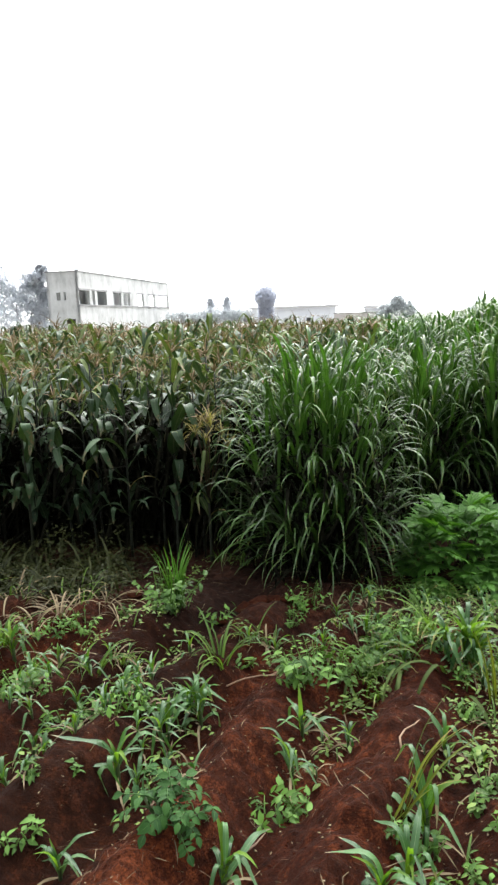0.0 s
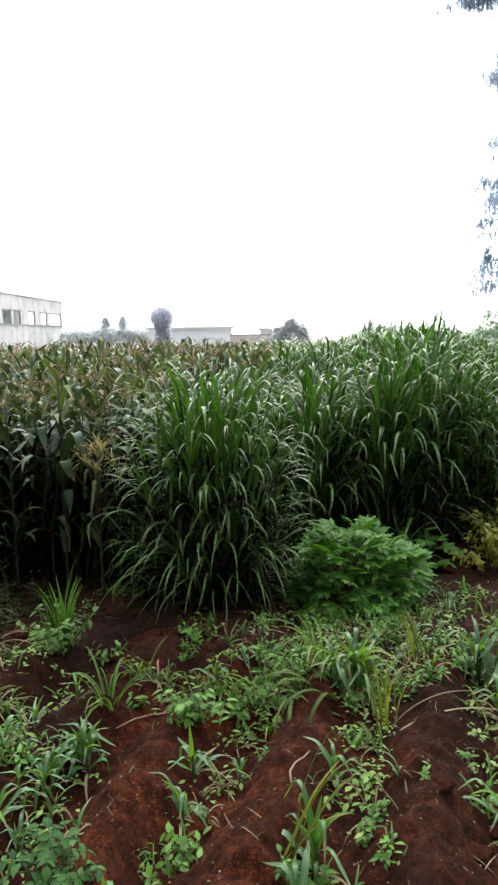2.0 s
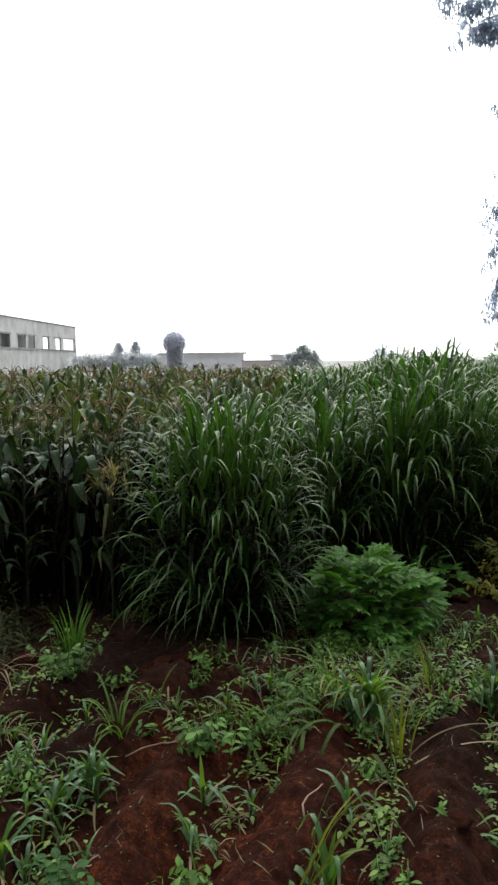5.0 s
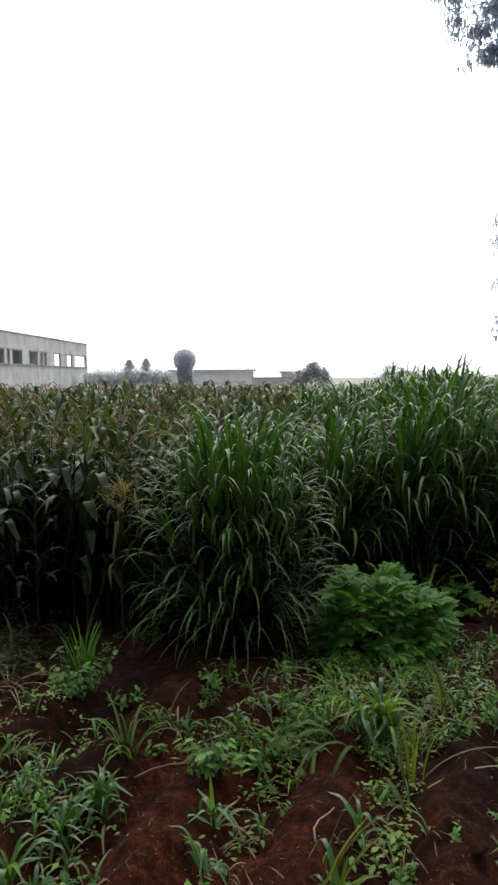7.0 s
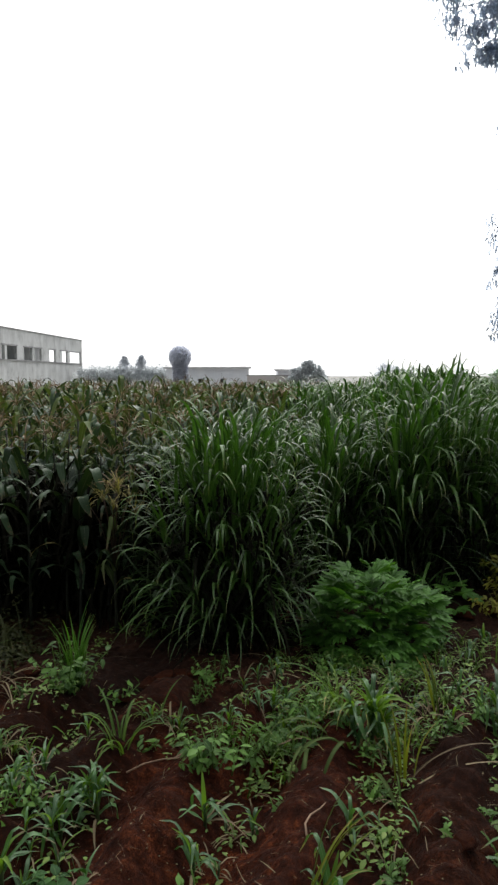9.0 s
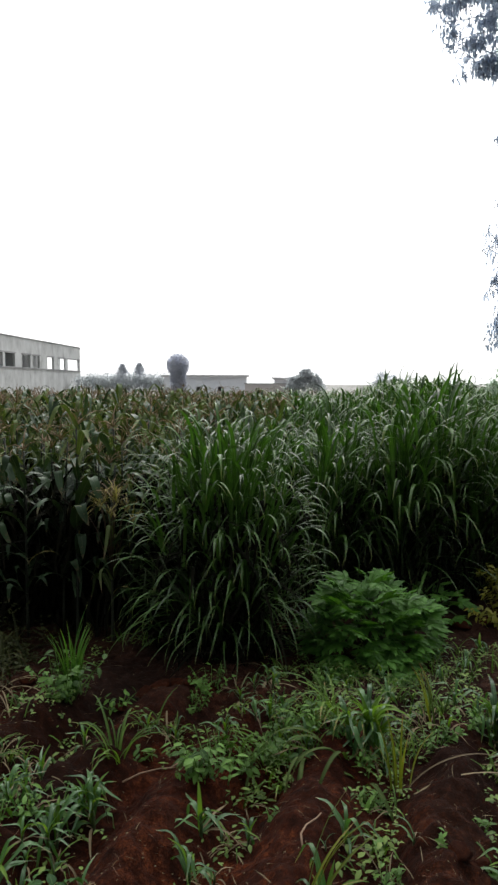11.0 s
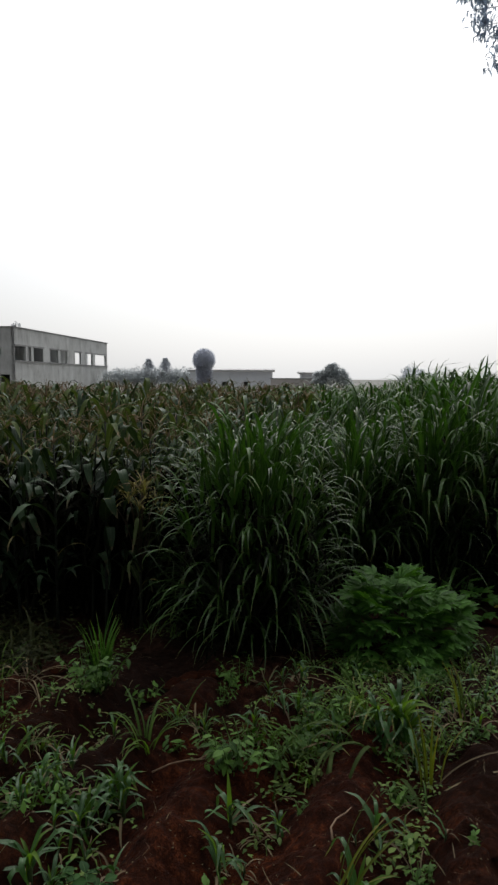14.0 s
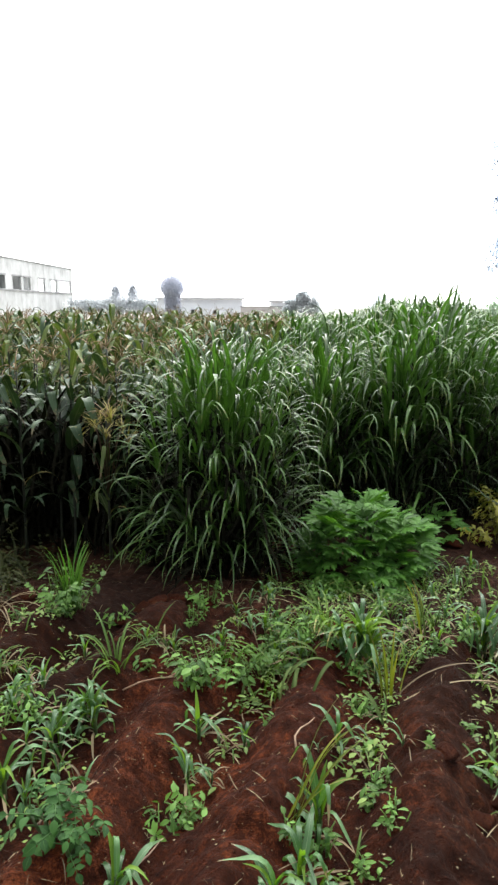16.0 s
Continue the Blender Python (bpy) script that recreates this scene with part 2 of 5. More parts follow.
def soil_material(name, dark, mid, light, grown=False):
    """Red earth: damp dark hollows, drier crust, fine crumbs."""
    k = Nodes(name)
    wide = k.noise(1.7, 5.0, 0.6)
    fine = k.noise(22.0, 8.0, 0.72)
    crumb = k.noise(130.0, 6.0, 0.75)
    tone = k.math("ADD", k.math("MULTIPLY", wide, 0.38), k.math("ADD", k.math("MULTIPLY", fine, 0.46), k.math("MULTIPLY", crumb, 0.34)))
    col = k.ramp(tone, [(0.45, dark), (0.61, mid), (0.79, light)])
    if grown:
        # every other pair of ridges was turned last and is damp and dark, with ragged edges
        here = k.n.new("ShaderNodeSeparateXYZ")
        k.link(k.coords(), here.inputs[0])
        band = k.math("ADD", here.outputs[0], k.math("MULTIPLY", k.math("SUBTRACT", 2.4, here.outputs[1]), 0.12))
        band = k.math("SUBTRACT", 0.5, k.math("MULTIPLY", k.math("COSINE", k.math("MULTIPLY", band, math.pi)), 0.5))
        turned = k.math("ADD", k.math("MULTIPLY", band, 1.2), k.noise(2.6, 4.0, 0.6))
        damp = k.ramp(k.math("MULTIPLY", turned, 0.5), [(0.52, (0, 0, 0)), (0.76, (0.78, 0.78, 0.78))])
        col = k.mix(damp, col, k.ramp(tone, [(0.4, (0.002, 0.0008, 0.0005)), (0.62, (0.013, 0.0043, 0.0018)), (0.82, (0.058, 0.0185, 0.0075))]))
        # the trodden strip before the tall growth is a duller brown
        trodden = k.math("ADD", here.outputs[1], k.math("MULTIPLY", k.noise(3.7, 4.0, 0.6), 0.9))
        trodden = k.ramp(k.math("MULTIPLY", trodden, 0.2), [(0.77, (0, 0, 0)), (0.87, (0.75, 0.75, 0.75))])
        col = k.mix(trodden, col, k.ramp(tone, [(0.42, (0.004, 0.002, 0.0013)), (0.6, (0.022, 0.011, 0.0075)), (0.8, (0.09, 0.05, 0.035))]))
        # beyond the fields the earth is under dry grass, paled here as haze
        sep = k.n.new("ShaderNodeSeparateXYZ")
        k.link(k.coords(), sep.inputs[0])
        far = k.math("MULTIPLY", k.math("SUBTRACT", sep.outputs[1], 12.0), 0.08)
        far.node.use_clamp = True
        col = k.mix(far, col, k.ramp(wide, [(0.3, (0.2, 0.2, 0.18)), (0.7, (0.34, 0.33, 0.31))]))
    height = k.math("ADD", k.math("MULTIPLY", fine, 0.6), k.math("MULTIPLY", crumb, 0.4))
    if not grown:
        col = k.mix(1.0, col, k.ramp(k.island(), [(0.0, (0.6, 0.6, 0.6)), (1.0, (1.5, 1.45, 1.4))]), "MULTIPLY")
    k.bump(height, 1.0, 0.04)
    return k.done(col, k.math("ADD", 0.7, k.math("MULTIPLY", crumb, 0.3)), 0.06)


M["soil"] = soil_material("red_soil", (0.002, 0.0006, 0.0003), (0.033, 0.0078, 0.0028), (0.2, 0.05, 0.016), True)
M["clod"] = soil_material("soil_clod", (0.01, 0.0028, 0.0013), (0.034, 0.009, 0.0034), (0.11, 0.03, 0.01))


def plaster(name, dark, mid, light, streak=1.0):
    """Weathered rendered concrete with rain streaks."""
    k = Nodes(name)
    stretch = k.n.new("ShaderNodeMapping")
    stretch.inputs["Scale"].default_value = (0.5, 0.5, 0.16)
    k.link(k.coords(), stretch.inputs[0])
    streaks = k.noise(1.6, 5.0, 0.7, stretch.outputs[0])
    stain = k.noise(0.5, 5.0, 0.65)
    fine = k.noise(14.0, 5.0)
    tone = k.math("ADD", k.math("MULTIPLY", streaks, 0.55 * streak), k.math("ADD", k.math("MULTIPLY", stain, 0.4), k.math("MULTIPLY", fine, 0.12)))
    col = k.ramp(tone, [(0.36, dark), (0.5, mid), (0.66, light)])
    k.bump(fine, 0.3, 0.01)
    return k.done(col, 0.88, 0.2)


M["concrete"] = plaster("weathered_concrete", (0.25, 0.25, 0.245), (0.46, 0.465, 0.455), (0.6, 0.61, 0.6))
M["ledge"] = plaster("dark_ledge", (0.17, 0.17, 0.17), (0.26, 0.26, 0.26), (0.36, 0.36, 0.35))
# Inner plaster is lightened to stand for the haze before the openings.
M["inside"] = plaster("hazed_inner_wall", (0.5, 0.51, 0.51), (0.64, 0.65, 0.65), (0.74, 0.75, 0.74))
# Pale paint and mud brick, both lightened further in place of haze.
M["white_wall"] = plaster("pale_wall_hazed", (0.7, 0.72, 0.75), (0.78, 0.8, 0.84), (0.84, 0.86, 0.88))
M["earth_wall"] = plaster("mud_brick_wall_hazed", (0.4, 0.37, 0.35), (0.5, 0.46, 0.44), (0.58, 0.54, 0.52))
M["sheet_roof"] = plaster("corrugated_roof", (0.42, 0.42, 0.42), (0.56, 0.55, 0.55), (0.68, 0.67, 0.66))

# ---------------------------------------------------------------- making meshes


class Geo:
    """Gathers vertices, faces and leaf coordinates for one mesh."""

    def __init__(self):
        self.v, self.f, self.uv = [], [], []

    def add(self, shape, m=None):
        v, f, uv = shape
        base = len(self.v)
        self.v.extend([m @ p for p in v] if m is not None else v)
        self.f.extend([tuple(i + base for i in face) for face in f])
        self.uv.extend(uv)
        return self

    def mesh(self, name, material, smooth=True):
        me = bpy.data.meshes.new(name)
        me.from_pydata([tuple(p) for p in self.v], [], self.f)
        layer = me.uv_layers.new(name="UVMap")
        idx = np.zeros(len(me.loops), dtype=np.int32)
        me.loops.foreach_get("vertex_index", idx)
        layer.data.foreach_set("uv", np.array(self.uv, dtype=np.float32)[idx].ravel())
        if smooth:
            me.polygons.foreach_set("use_smooth", np.ones(len(me.polygons), dtype=bool))
        me.materials.append(material)
        me.update()
        return me


def mesh_of(name, shape, material, smooth=True):
    return Geo().add(shape).mesh(name, material, smooth)


def child(name, me, parent, m=None, label=""):
    """One part: an object on the given mesh under its thing."""
    ob = new(name, me)
    ob.parent = parent
    if m is not None:
        ob.matrix_basis = m
    return tagged(ob, label)


def place(x, y, z, turn=0.0, lean=0.0, toward=0.0, s=1.0):
    """A pose with the lean (degrees) towards a compass turn, and a scale."""
    tilt = Matrix.Rotation(radians(toward), 4, "Z") @ Matrix.Rotation(radians(lean), 4, "Y") @ Matrix.Rotation(radians(-toward), 4, "Z")
    return Matrix.Translation((x, y, z)) @ tilt @ Matrix.Rotation(radians(turn), 4, "Z") @ Matrix.Scale(s, 4)


def thing(name, m, label, category, group=""):
    ob = new(name)
    ob.empty_display_size = 0.1
    ob.matrix_basis = m
    return tagged(ob, label, category, group)


def blade(length, width, start, end, curve=1.6, fold=0.35, n=8, sway=0.0, wave=0.0, foot=0.55, rng=random, knee=None, taper=2.6):
    """A long leaf that rises from the origin at `start` degrees off the vertical and bends over to `end`, towards +x.
    knee: the stretch of the leaf in which it folds over, where it does not bend all along."""
    v, f, uv = [], [], []
    x = y = z = 0.0
    phase = rng.uniform(0, 6.28)
    for i in range(n + 1):
        s = i / n
        if knee:
            q = min(1.0, max(0.0, (s - knee[0]) / (knee[1] - knee[0])))
            a = radians(start + (end - start) * q * q * (3 - 2 * q))
        else:
            a = radians(start + (end - start) * s ** curve)
        if i:
            step = length / n
            x += math.sin(a) * step
            z += math.cos(a) * step
            y = sway * length * s * s
        w = width / 2 * min(1.0, foot + s * 2.2) * max(0.02, 1 - s ** taper) ** 0.8
        nx, nz = -math.cos(a), math.sin(a)
        for side in (-1, 0, 1):
            up = abs(side) * fold * w + (wave * w * math.sin(phase + s * 13 + side) if side else 0)
            v.append(Vector((x + nx * up, y + side * w, z + nz * up)))
            uv.append((0.5 + side / 2, s))
    for i in range(n):
        for k in (0, 1):
            a = 3 * i + k
            f.append((a, a + 1, a + 4, a + 3))
    return v, f, uv


def stick(points, radii, sides=6):
    """A tapering rod along points."""
    v, f, uv = [], [], []
    for i, (p, r) in enumerate(zip(points, radii)):
        d = (points[min(i + 1, len(points) - 1)] - points[max(i - 1, 0)]).normalized()
        side = d.cross(Vector((0.3, 1, 0.1))).normalized()
        other = d.cross(side)
        for k in range(sides):
            a = 2 * math.pi * k / sides
            v.append(p + r * (math.cos(a) * side + math.sin(a) * other))
            uv.append((0.5, i / max(1, len(points) - 1) * 0.6))
    for i in range(len(points) - 1):
        for k in range(sides):
            j = (k + 1) % sides
            f.append((i * sides + k, i * sides + j, (i + 1) * sides + j, (i + 1) * sides + k))
    f.append(tuple(range(sides))[::-1])
    f.append(tuple((len(points) - 1) * sides + k for k in range(sides)))
    return v, f, uv


def oval_leaf(length, width, droop=0.25, fold=0.2, n=4, blunt=0.8):
    """A flat oval leaf lying along +x from the origin."""
    v, f, uv = [], [], []
    for i in range(n + 1):
        s = i / n
        w = width / 2 * max(0.03, math.sin(math.pi * min(0.999, s ** blunt)))
        x, z = length * s, -droop * length * s * s
        for side in (-1, 0, 1):
            v.append(Vector((x, side * w, z + abs(side) * fold * w)))
            uv.append((0.5 + side / 2, s * 0.8))
    for i in range(n):
        for k in (0, 1):
            a = 3 * i + k
            f.append((a, a + 1, a + 4, a + 3))
    return v, f, uv


def lobed_leaf(size, rng, lobes=5):
    """A deeply cut leaf: narrow pointed lobes that spread from the end of a stalk, along +x."""
    g = Geo()
    g.add(stick([Vector((0, 0, 0)), Vector((0.35 * size, 0, 0.03 * size))], [0.012 * size, 0.009 * size], 3))
    for k in range(lobes):
        turn = (k - (lobes - 1) / 2) * 36 + rng.uniform(-6, 6)
        reach = size * (0.75 - 0.1 * abs(k - (lobes - 1) / 2)) * rng.uniform(0.88, 1.1)
        m = Matrix.Translation((0.3 * size, 0, 0.025 * size)) @ Matrix.Rotation(radians(turn), 4, "Z") @ Matrix.Rotation(radians(rng.uniform(-4, 12)), 4, "Y")
        g.add(oval_leaf(reach, size * 0.235, 0.16, 0.22, 5, 0.85), m)
        for flank in (-1, 1):
            n = m @ Matrix.Translation((reach * 0.5, 0, -0.03 * size)) @ Matrix.Rotation(radians(34 * flank), 4, "Z")
            g.add(oval_leaf(reach * 0.34, size * 0.11, 0.3, 0.2, 2, 0.9), n)
    return g.v, g.f, g.uv


def box(lo, hi):
    x0, y0, z0 = lo
    x1, y1, z1 = hi
    v = [Vector(p) for p in ((x0, y0, z0), (x1, y0, z0), (x1, y1, z0), (x0, y1, z0), (x0, y0, z1), (x1, y0, z1), (x1, y1, z1), (x0, y1, z1))]
    f = [(3, 2, 1, 0), (4, 5, 6, 7), (0, 1, 5, 4), (1, 2, 6, 5), (2, 3, 7, 6), (3, 0, 4, 7)]
    return v, f, [(0.5, 0.3)] * 8

# ---------------------------------------------------------------- the ground
RIDGE_TURN = radians(18)
RIDGE_STEP = 0.525


def smooth(a, b, x):
    t = min(1.0, max(0.0, (x - a) / (b - a)))
    return t * t * (3 - 2 * t)


def across_ridges(x, y):
    return x * math.cos(RIDGE_TURN) - y * math.sin(RIDGE_TURN)


def ridge_top(x, y):
    """1 on the crest of a planting ridge, 0 in the furrow."""
    p = across_ridges(x, y) + 0.05 * noise.noise((x * 1.3, y * 1.3, 4.0))
    return 0.5 + 0.5 * math.cos(2 * math.pi * (p + 0.005) / RIDGE_STEP)


def ground_z(x, y):
    z = -0.09 * (min(5.2, max(0.0, y)) - 2.4)
    near = 1 - smooth(6.0, 12.0, math.hypot(x, y - 2.5))
    if near > 0:
        tilled = 1 - smooth(3.3, 4.4, y + 0.25 * noise.noise((x * 0.9, y * 0.9, 9.0)))
        z += 0.17 * (ridge_top(x, y) - 0.45) * tilled * near
        z += near * 0.05 * noise.noise((x * 2.1, y * 2.1, 1.0))
        z += near * 0.035 * noise.noise((x * 6.0, y * 6.0, 2.0))
        z -= near * 0.09 * smooth(0.45, 0.7, x) * (1 - smooth(2.7, 3.0, y)) * max(0.0, noise.noise((x * 4.3, y * 4.3, 21.0)))
        lumps = noise.noise((x * 14.0, y * 14.0, 3.0))
        z += near * (0.026 * lumps + 0.02 * max(0.0, noise.noise((x * 9.0, y * 9.0, 7.0)) - 0.15))
    return z


def spread(lo, hi, step, far, growth=1.35):
    """Coordinates that are close together from lo to hi and thin out to far."""
    mid = list(np.arange(lo, hi + step / 2, step))
    out, d = [], step
    x = hi
    while x < far:
        d *= growth
        x += d
        out.append(x)
    back, d, x = [], step, lo
    while x > -far:
        d *= growth
        x -= d
        back.append(x)
    return back[::-1] + mid + out


def build_ground():
    xs, ys = spread(-2.4, 2.6, 0.018, 2500), spread(1.3, 4.6, 0.018, 2500)
    v, f = [], []
    for y in ys:
        for x in xs:
            z = ground_z(x, y)
            if -3 < x < 3 and 1 < y < 5.5:
                z += 0.009 * noise.noise((x * 30.0, y * 30.0, 5.0)) + 0.005 * noise.noise((x * 62.0, y * 62.0, 6.0)) - 0.012 * max(0.0, noise.noise((x * 19.0, y * 19.0, 8.0)) - 0.2)
            v.append((x, y, z))
    w = len(xs)
    for j in range(len(ys) - 1):
        for i in range(w - 1):
            f.append((j * w + i, j * w + i + 1, (j + 1) * w + i + 1, (j + 1) * w + i))
    me = bpy.data.meshes.new("ground")
    me.from_pydata(v, [], f)
    me.polygons.foreach_set("use_smooth", np.ones(len(f), dtype=bool))
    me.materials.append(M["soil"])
    return tagged(new("ground", me), "damp red soil of a ridged field, reaching the horizon", "ground", kind="structure")


build_ground()


def crumb(r, rng, detail=1):
    """A small rough clod."""
    bm = bmesh.new()
    bmesh.ops.create_icosphere(bm, subdivisions=detail, radius=r)
    for p in bm.verts:
        p.co *= rng.uniform(0.6, 1.35)
        p.co.z *= 0.7
    v, f = [p.co.copy() for p in bm.verts], [tuple(q.index for q in face.verts) for face in bm.faces]
    bm.free()
    return v, f, [(0.5, 0.3)] * len(v)


def build_crumbs():
    rng = random.Random(11)
    shapes = [crumb(1.0, rng) for _ in range(6)]
    g = Geo()
    for _ in range(4000):
        y = 1.3 + 3.4 * rng.random() ** 1.2
        x = rng.uniform(-0.55, 0.6) * y
        r = 0.002 + 0.004 * rng.random() ** 4
        g.add(rng.choice(shapes), place(x, y, ground_z(x, y) + r * 0.3, rng.uniform(0, 360), s=r))
    tagged(new("soil_crumbs", g.mesh("soil_crumbs", M["clod"])), "loose crumbs of red soil strewn over the ridges", "soil", kind="stuff")
    # the larger clods, each a thing of its own
    big = [mesh_of("soil_clod", crumb(1.0, rng, 2), M["clod"]) for _ in range(5)]
    for x, y, r in ((0.72, 2.12, 0.05), (0.83, 2.22, 0.04), (0.62, 2.3, 0.035), (0.9, 2.05, 0.045), (0.78, 1.92, 0.05), (-0.72, 3.72, 0.06),
                    (-0.5, 3.82, 0.07), (-0.33, 3.86, 0.05), (-0.6, 3.95, 0.08), (-0.42, 4.0, 0.06), (-0.2, 3.92, 0.05), (1.75, 5.3, 0.09),
                    (2.0, 5.35, 0.08), (1.55, 5.2, 0.07), (2.2, 5.6, 0.1), (0.95, 2.4, 0.03), (-1.35, 4.0, 0.07), (-1.15, 4.05, 0.06)):
        ob = tagged(new("soil_clod", rng.choice(big)), "rounded lump of red soil lying on the ridge", "clod", "soil clods")
        ob.matrix_basis = place(x, y, ground_z(x, y) + r * 0.2, rng.uniform(0, 360)) @ Matrix.Diagonal((r * 0.95, r * 0.8, r * 0.5, 1))


build_crumbs()

# ---------------------------------------------------------------- elephant grass
rng = random.Random(21)


def hanging(rng, width, start, end, first, last, n=10):
    """A blade that rises, folds over and hangs."""
    k0 = rng.uniform(*first)
    return blade(1.0, width, rng.uniform(*start), rng.uniform(*end), 1.0, 0.32, n, rng.uniform(-0.18, 0.18), 0.1, 0.6, rng, (k0, k0 + rng.uniform(*last)), 1.6)


def arching(rng, width, start, end, curve, n=14):
    """A blade whose bend grows towards its tip."""
    return blade(1.0, width, rng.uniform(*start), rng.uniform(*end), rng.uniform(*curve), 0.3, n, rng.uniform(-0.2, 0.2), 0.08, 0.6, rng, None, 1.9)


NAPIER_TOP = [mesh_of("leaf", arching(rng, 0.045, (0, 16), (130, 205), (2.4, 4.0)), M["napier"]) for _ in range(16)]
NAPIER_MID = [mesh_of("leaf", arching(rng, 0.046, (12, 42), (155, 195), (1.7, 2.8)), M["napier"]) for _ in range(18)]
NAPIER_LOW = [mesh_of("leaf", arching(rng, 0.029, (34, 64), (130, 166), (1.1, 1.8)), M["napier"]) for _ in range(14)]
SHADE_BLADES = [hanging(rng, 0.06, (5, 40), (60, 175), (0.1, 0.5), (0.4, 0.5), 5) for _ in range(8)]
CULMS = [mesh_of("culm", stick([Vector((0.03 * k * math.sin(k + q), 0.02 * k * math.cos(q), k / 4)) * 1.0 for k in range(5)], [0.011, 0.0105, 0.01, 0.008, 0.005], 5), M["culm"]) for q in range(4)]


def grass_sites(rng, count, rx, ry, height, lean):
    """Culms of one clump: foot, lean and length."""
    for _ in range(count):
        a, r = rng.uniform(0, 360), math.sqrt(rng.random())
        x, y = rx * r * math.cos(radians(a)), ry * r * math.sin(radians(a))
        yield x, y, a + rng.uniform(-14, 14), lean * r * rng.uniform(0.6, 1.3) + rng.uniform(0, 4), height * rng.uniform(0.7, 1.05) * (1 - 0.25 * r * r)


def elephant_grass(at, rng, culms, girth, height, blades, label, leaves=300, group="", big=1.0, thin=0.3, taper=0.35, skirt=0):
    """A clump: a sheaf of culms, and blades that spring from them all round, rise, fold over and hang outwards."""
    clump = thing("elephant_grass_clump", at, label, "grass", group)
    rest, made = Geo(), 0
    # added near-black blades stand for the shade in the clump's core
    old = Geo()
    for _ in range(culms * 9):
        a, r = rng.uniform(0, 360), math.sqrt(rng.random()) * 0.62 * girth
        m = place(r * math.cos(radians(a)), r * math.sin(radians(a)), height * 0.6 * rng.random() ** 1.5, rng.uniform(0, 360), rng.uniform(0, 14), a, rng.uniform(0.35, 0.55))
        old.add(rng.choice(SHADE_BLADES), m)
    tagged(child("dead_leaves", old.mesh("dead_leaves", M["shade_leaf"]), clump, label="near-black filler leaves painting the shade inside the clump"), kind="stuff")
    for x, y, toward, tilt, h in grass_sites(rng, culms, 0.4 * girth, 0.4 * girth, height, 20):
        child("culm", rng.choice(CULMS), clump, place(x, y, -0.05, 0, tilt, toward) @ Matrix.Diagonal((1, 1, h * 0.62, 1)))
    order = []
    for k in range(blades):
        s = ((k + 0.5) / blades) ** 0.78
        if s < 0.6 and rng.random() < thin:
            continue
        a = rng.uniform(0, 360)
        # the clump is widest at a third of its height and narrows to a broad top
        wide = girth * (0.9 + 0.35 * s if s < 0.3 else 1.0 - taper * (s - 0.3)) * math.sqrt(rng.uniform(0.08, 1.0) if s > 0.3 else rng.uniform(0.45, 1.0))
        size = rng.uniform(0.4, 0.7) if s > 0.2 else rng.uniform(0.45, 0.9)
        size *= big
        out = 0.66 if s < 0.2 else 0.52 if s < 0.6 else 0.25
        r = max(0.03, wide - out * size)
        z = max(0.04, height * (0.14 + 0.86 * s) * rng.uniform(0.93, 1.05) - (0.3 if s < 0.2 else 0.48 if s < 0.6 else 0.68) * size)
        kinds = NAPIER_LOW if s < 0.2 else NAPIER_MID if s < 0.6 or rng.random() < 0.35 else NAPIER_TOP
        m = place(r * math.cos(radians(a)), r * math.sin(radians(a)), z, a + rng.gauss(0, 12 + 26 * s), rng.uniform(0, 5), a)
        order.append((m @ Matrix.Diagonal((size, size * rng.uniform(0.85, 1.2), size, 1)), kinds))
    for _ in range(skirt):
        # long low blades that splay down to the ground
        a, size = rng.uniform(0, 360), rng.uniform(0.35, 0.72)
        r = girth * rng.uniform(0.22, 0.52)
        m = place(r * math.cos(radians(a)), r * math.sin(radians(a)), rng.uniform(0.06, 0.46), a + rng.gauss(0, 30), rng.uniform(0, 12), a)
        order.append((m @ Matrix.Diagonal((size, size, size, 1)), NAPIER_LOW if rng.random() < 0.6 else NAPIER_MID))
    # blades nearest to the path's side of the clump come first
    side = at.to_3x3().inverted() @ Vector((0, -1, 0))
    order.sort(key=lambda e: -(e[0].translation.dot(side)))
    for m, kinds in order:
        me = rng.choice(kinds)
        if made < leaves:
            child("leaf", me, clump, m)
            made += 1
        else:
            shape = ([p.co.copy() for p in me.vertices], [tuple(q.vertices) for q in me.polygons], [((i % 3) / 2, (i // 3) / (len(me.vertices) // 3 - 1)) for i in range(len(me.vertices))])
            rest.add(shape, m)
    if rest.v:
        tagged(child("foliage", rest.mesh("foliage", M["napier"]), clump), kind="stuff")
    return clump


elephant_grass(place(-0.16, 4.8, ground_z(-0.16, 4.8)), random.Random(5), 70, 0.84, 1.74, 780,
               "large clump of green elephant grass with arching blades", thin=0.22, taper=0.5, skirt=120)

NAPIER_KINDS = [elephant_grass(place(*p, ground_z(*p), 0), random.Random(31 + k), 14, 0.62, 1.9, 200,
                               "tall clump of green elephant grass in a dense stand", leaves=60, group="elephant grass stand", big=1.45)
                for k, p in enumerate(((0.75, 5.95), (1.4, 6.0), (2.15, 6.25)))]
rng = random.Random(41)
NAPIER_SPOTS = ((0.35, 6.15), (1.05, 6.3), (1.75, 6.2), (2.55, 6.65), (2.95, 7.05), (3.4, 7.5), (0.1, 6.6), (0.6, 6.75), (1.15, 6.85), (1.7, 6.8), (2.25, 7.0),
                (2.75, 7.45), (3.2, 8.0), (3.8, 8.1), (0.4, 7.4), (1.0, 7.5), (1.6, 7.5), (2.2, 7.7))
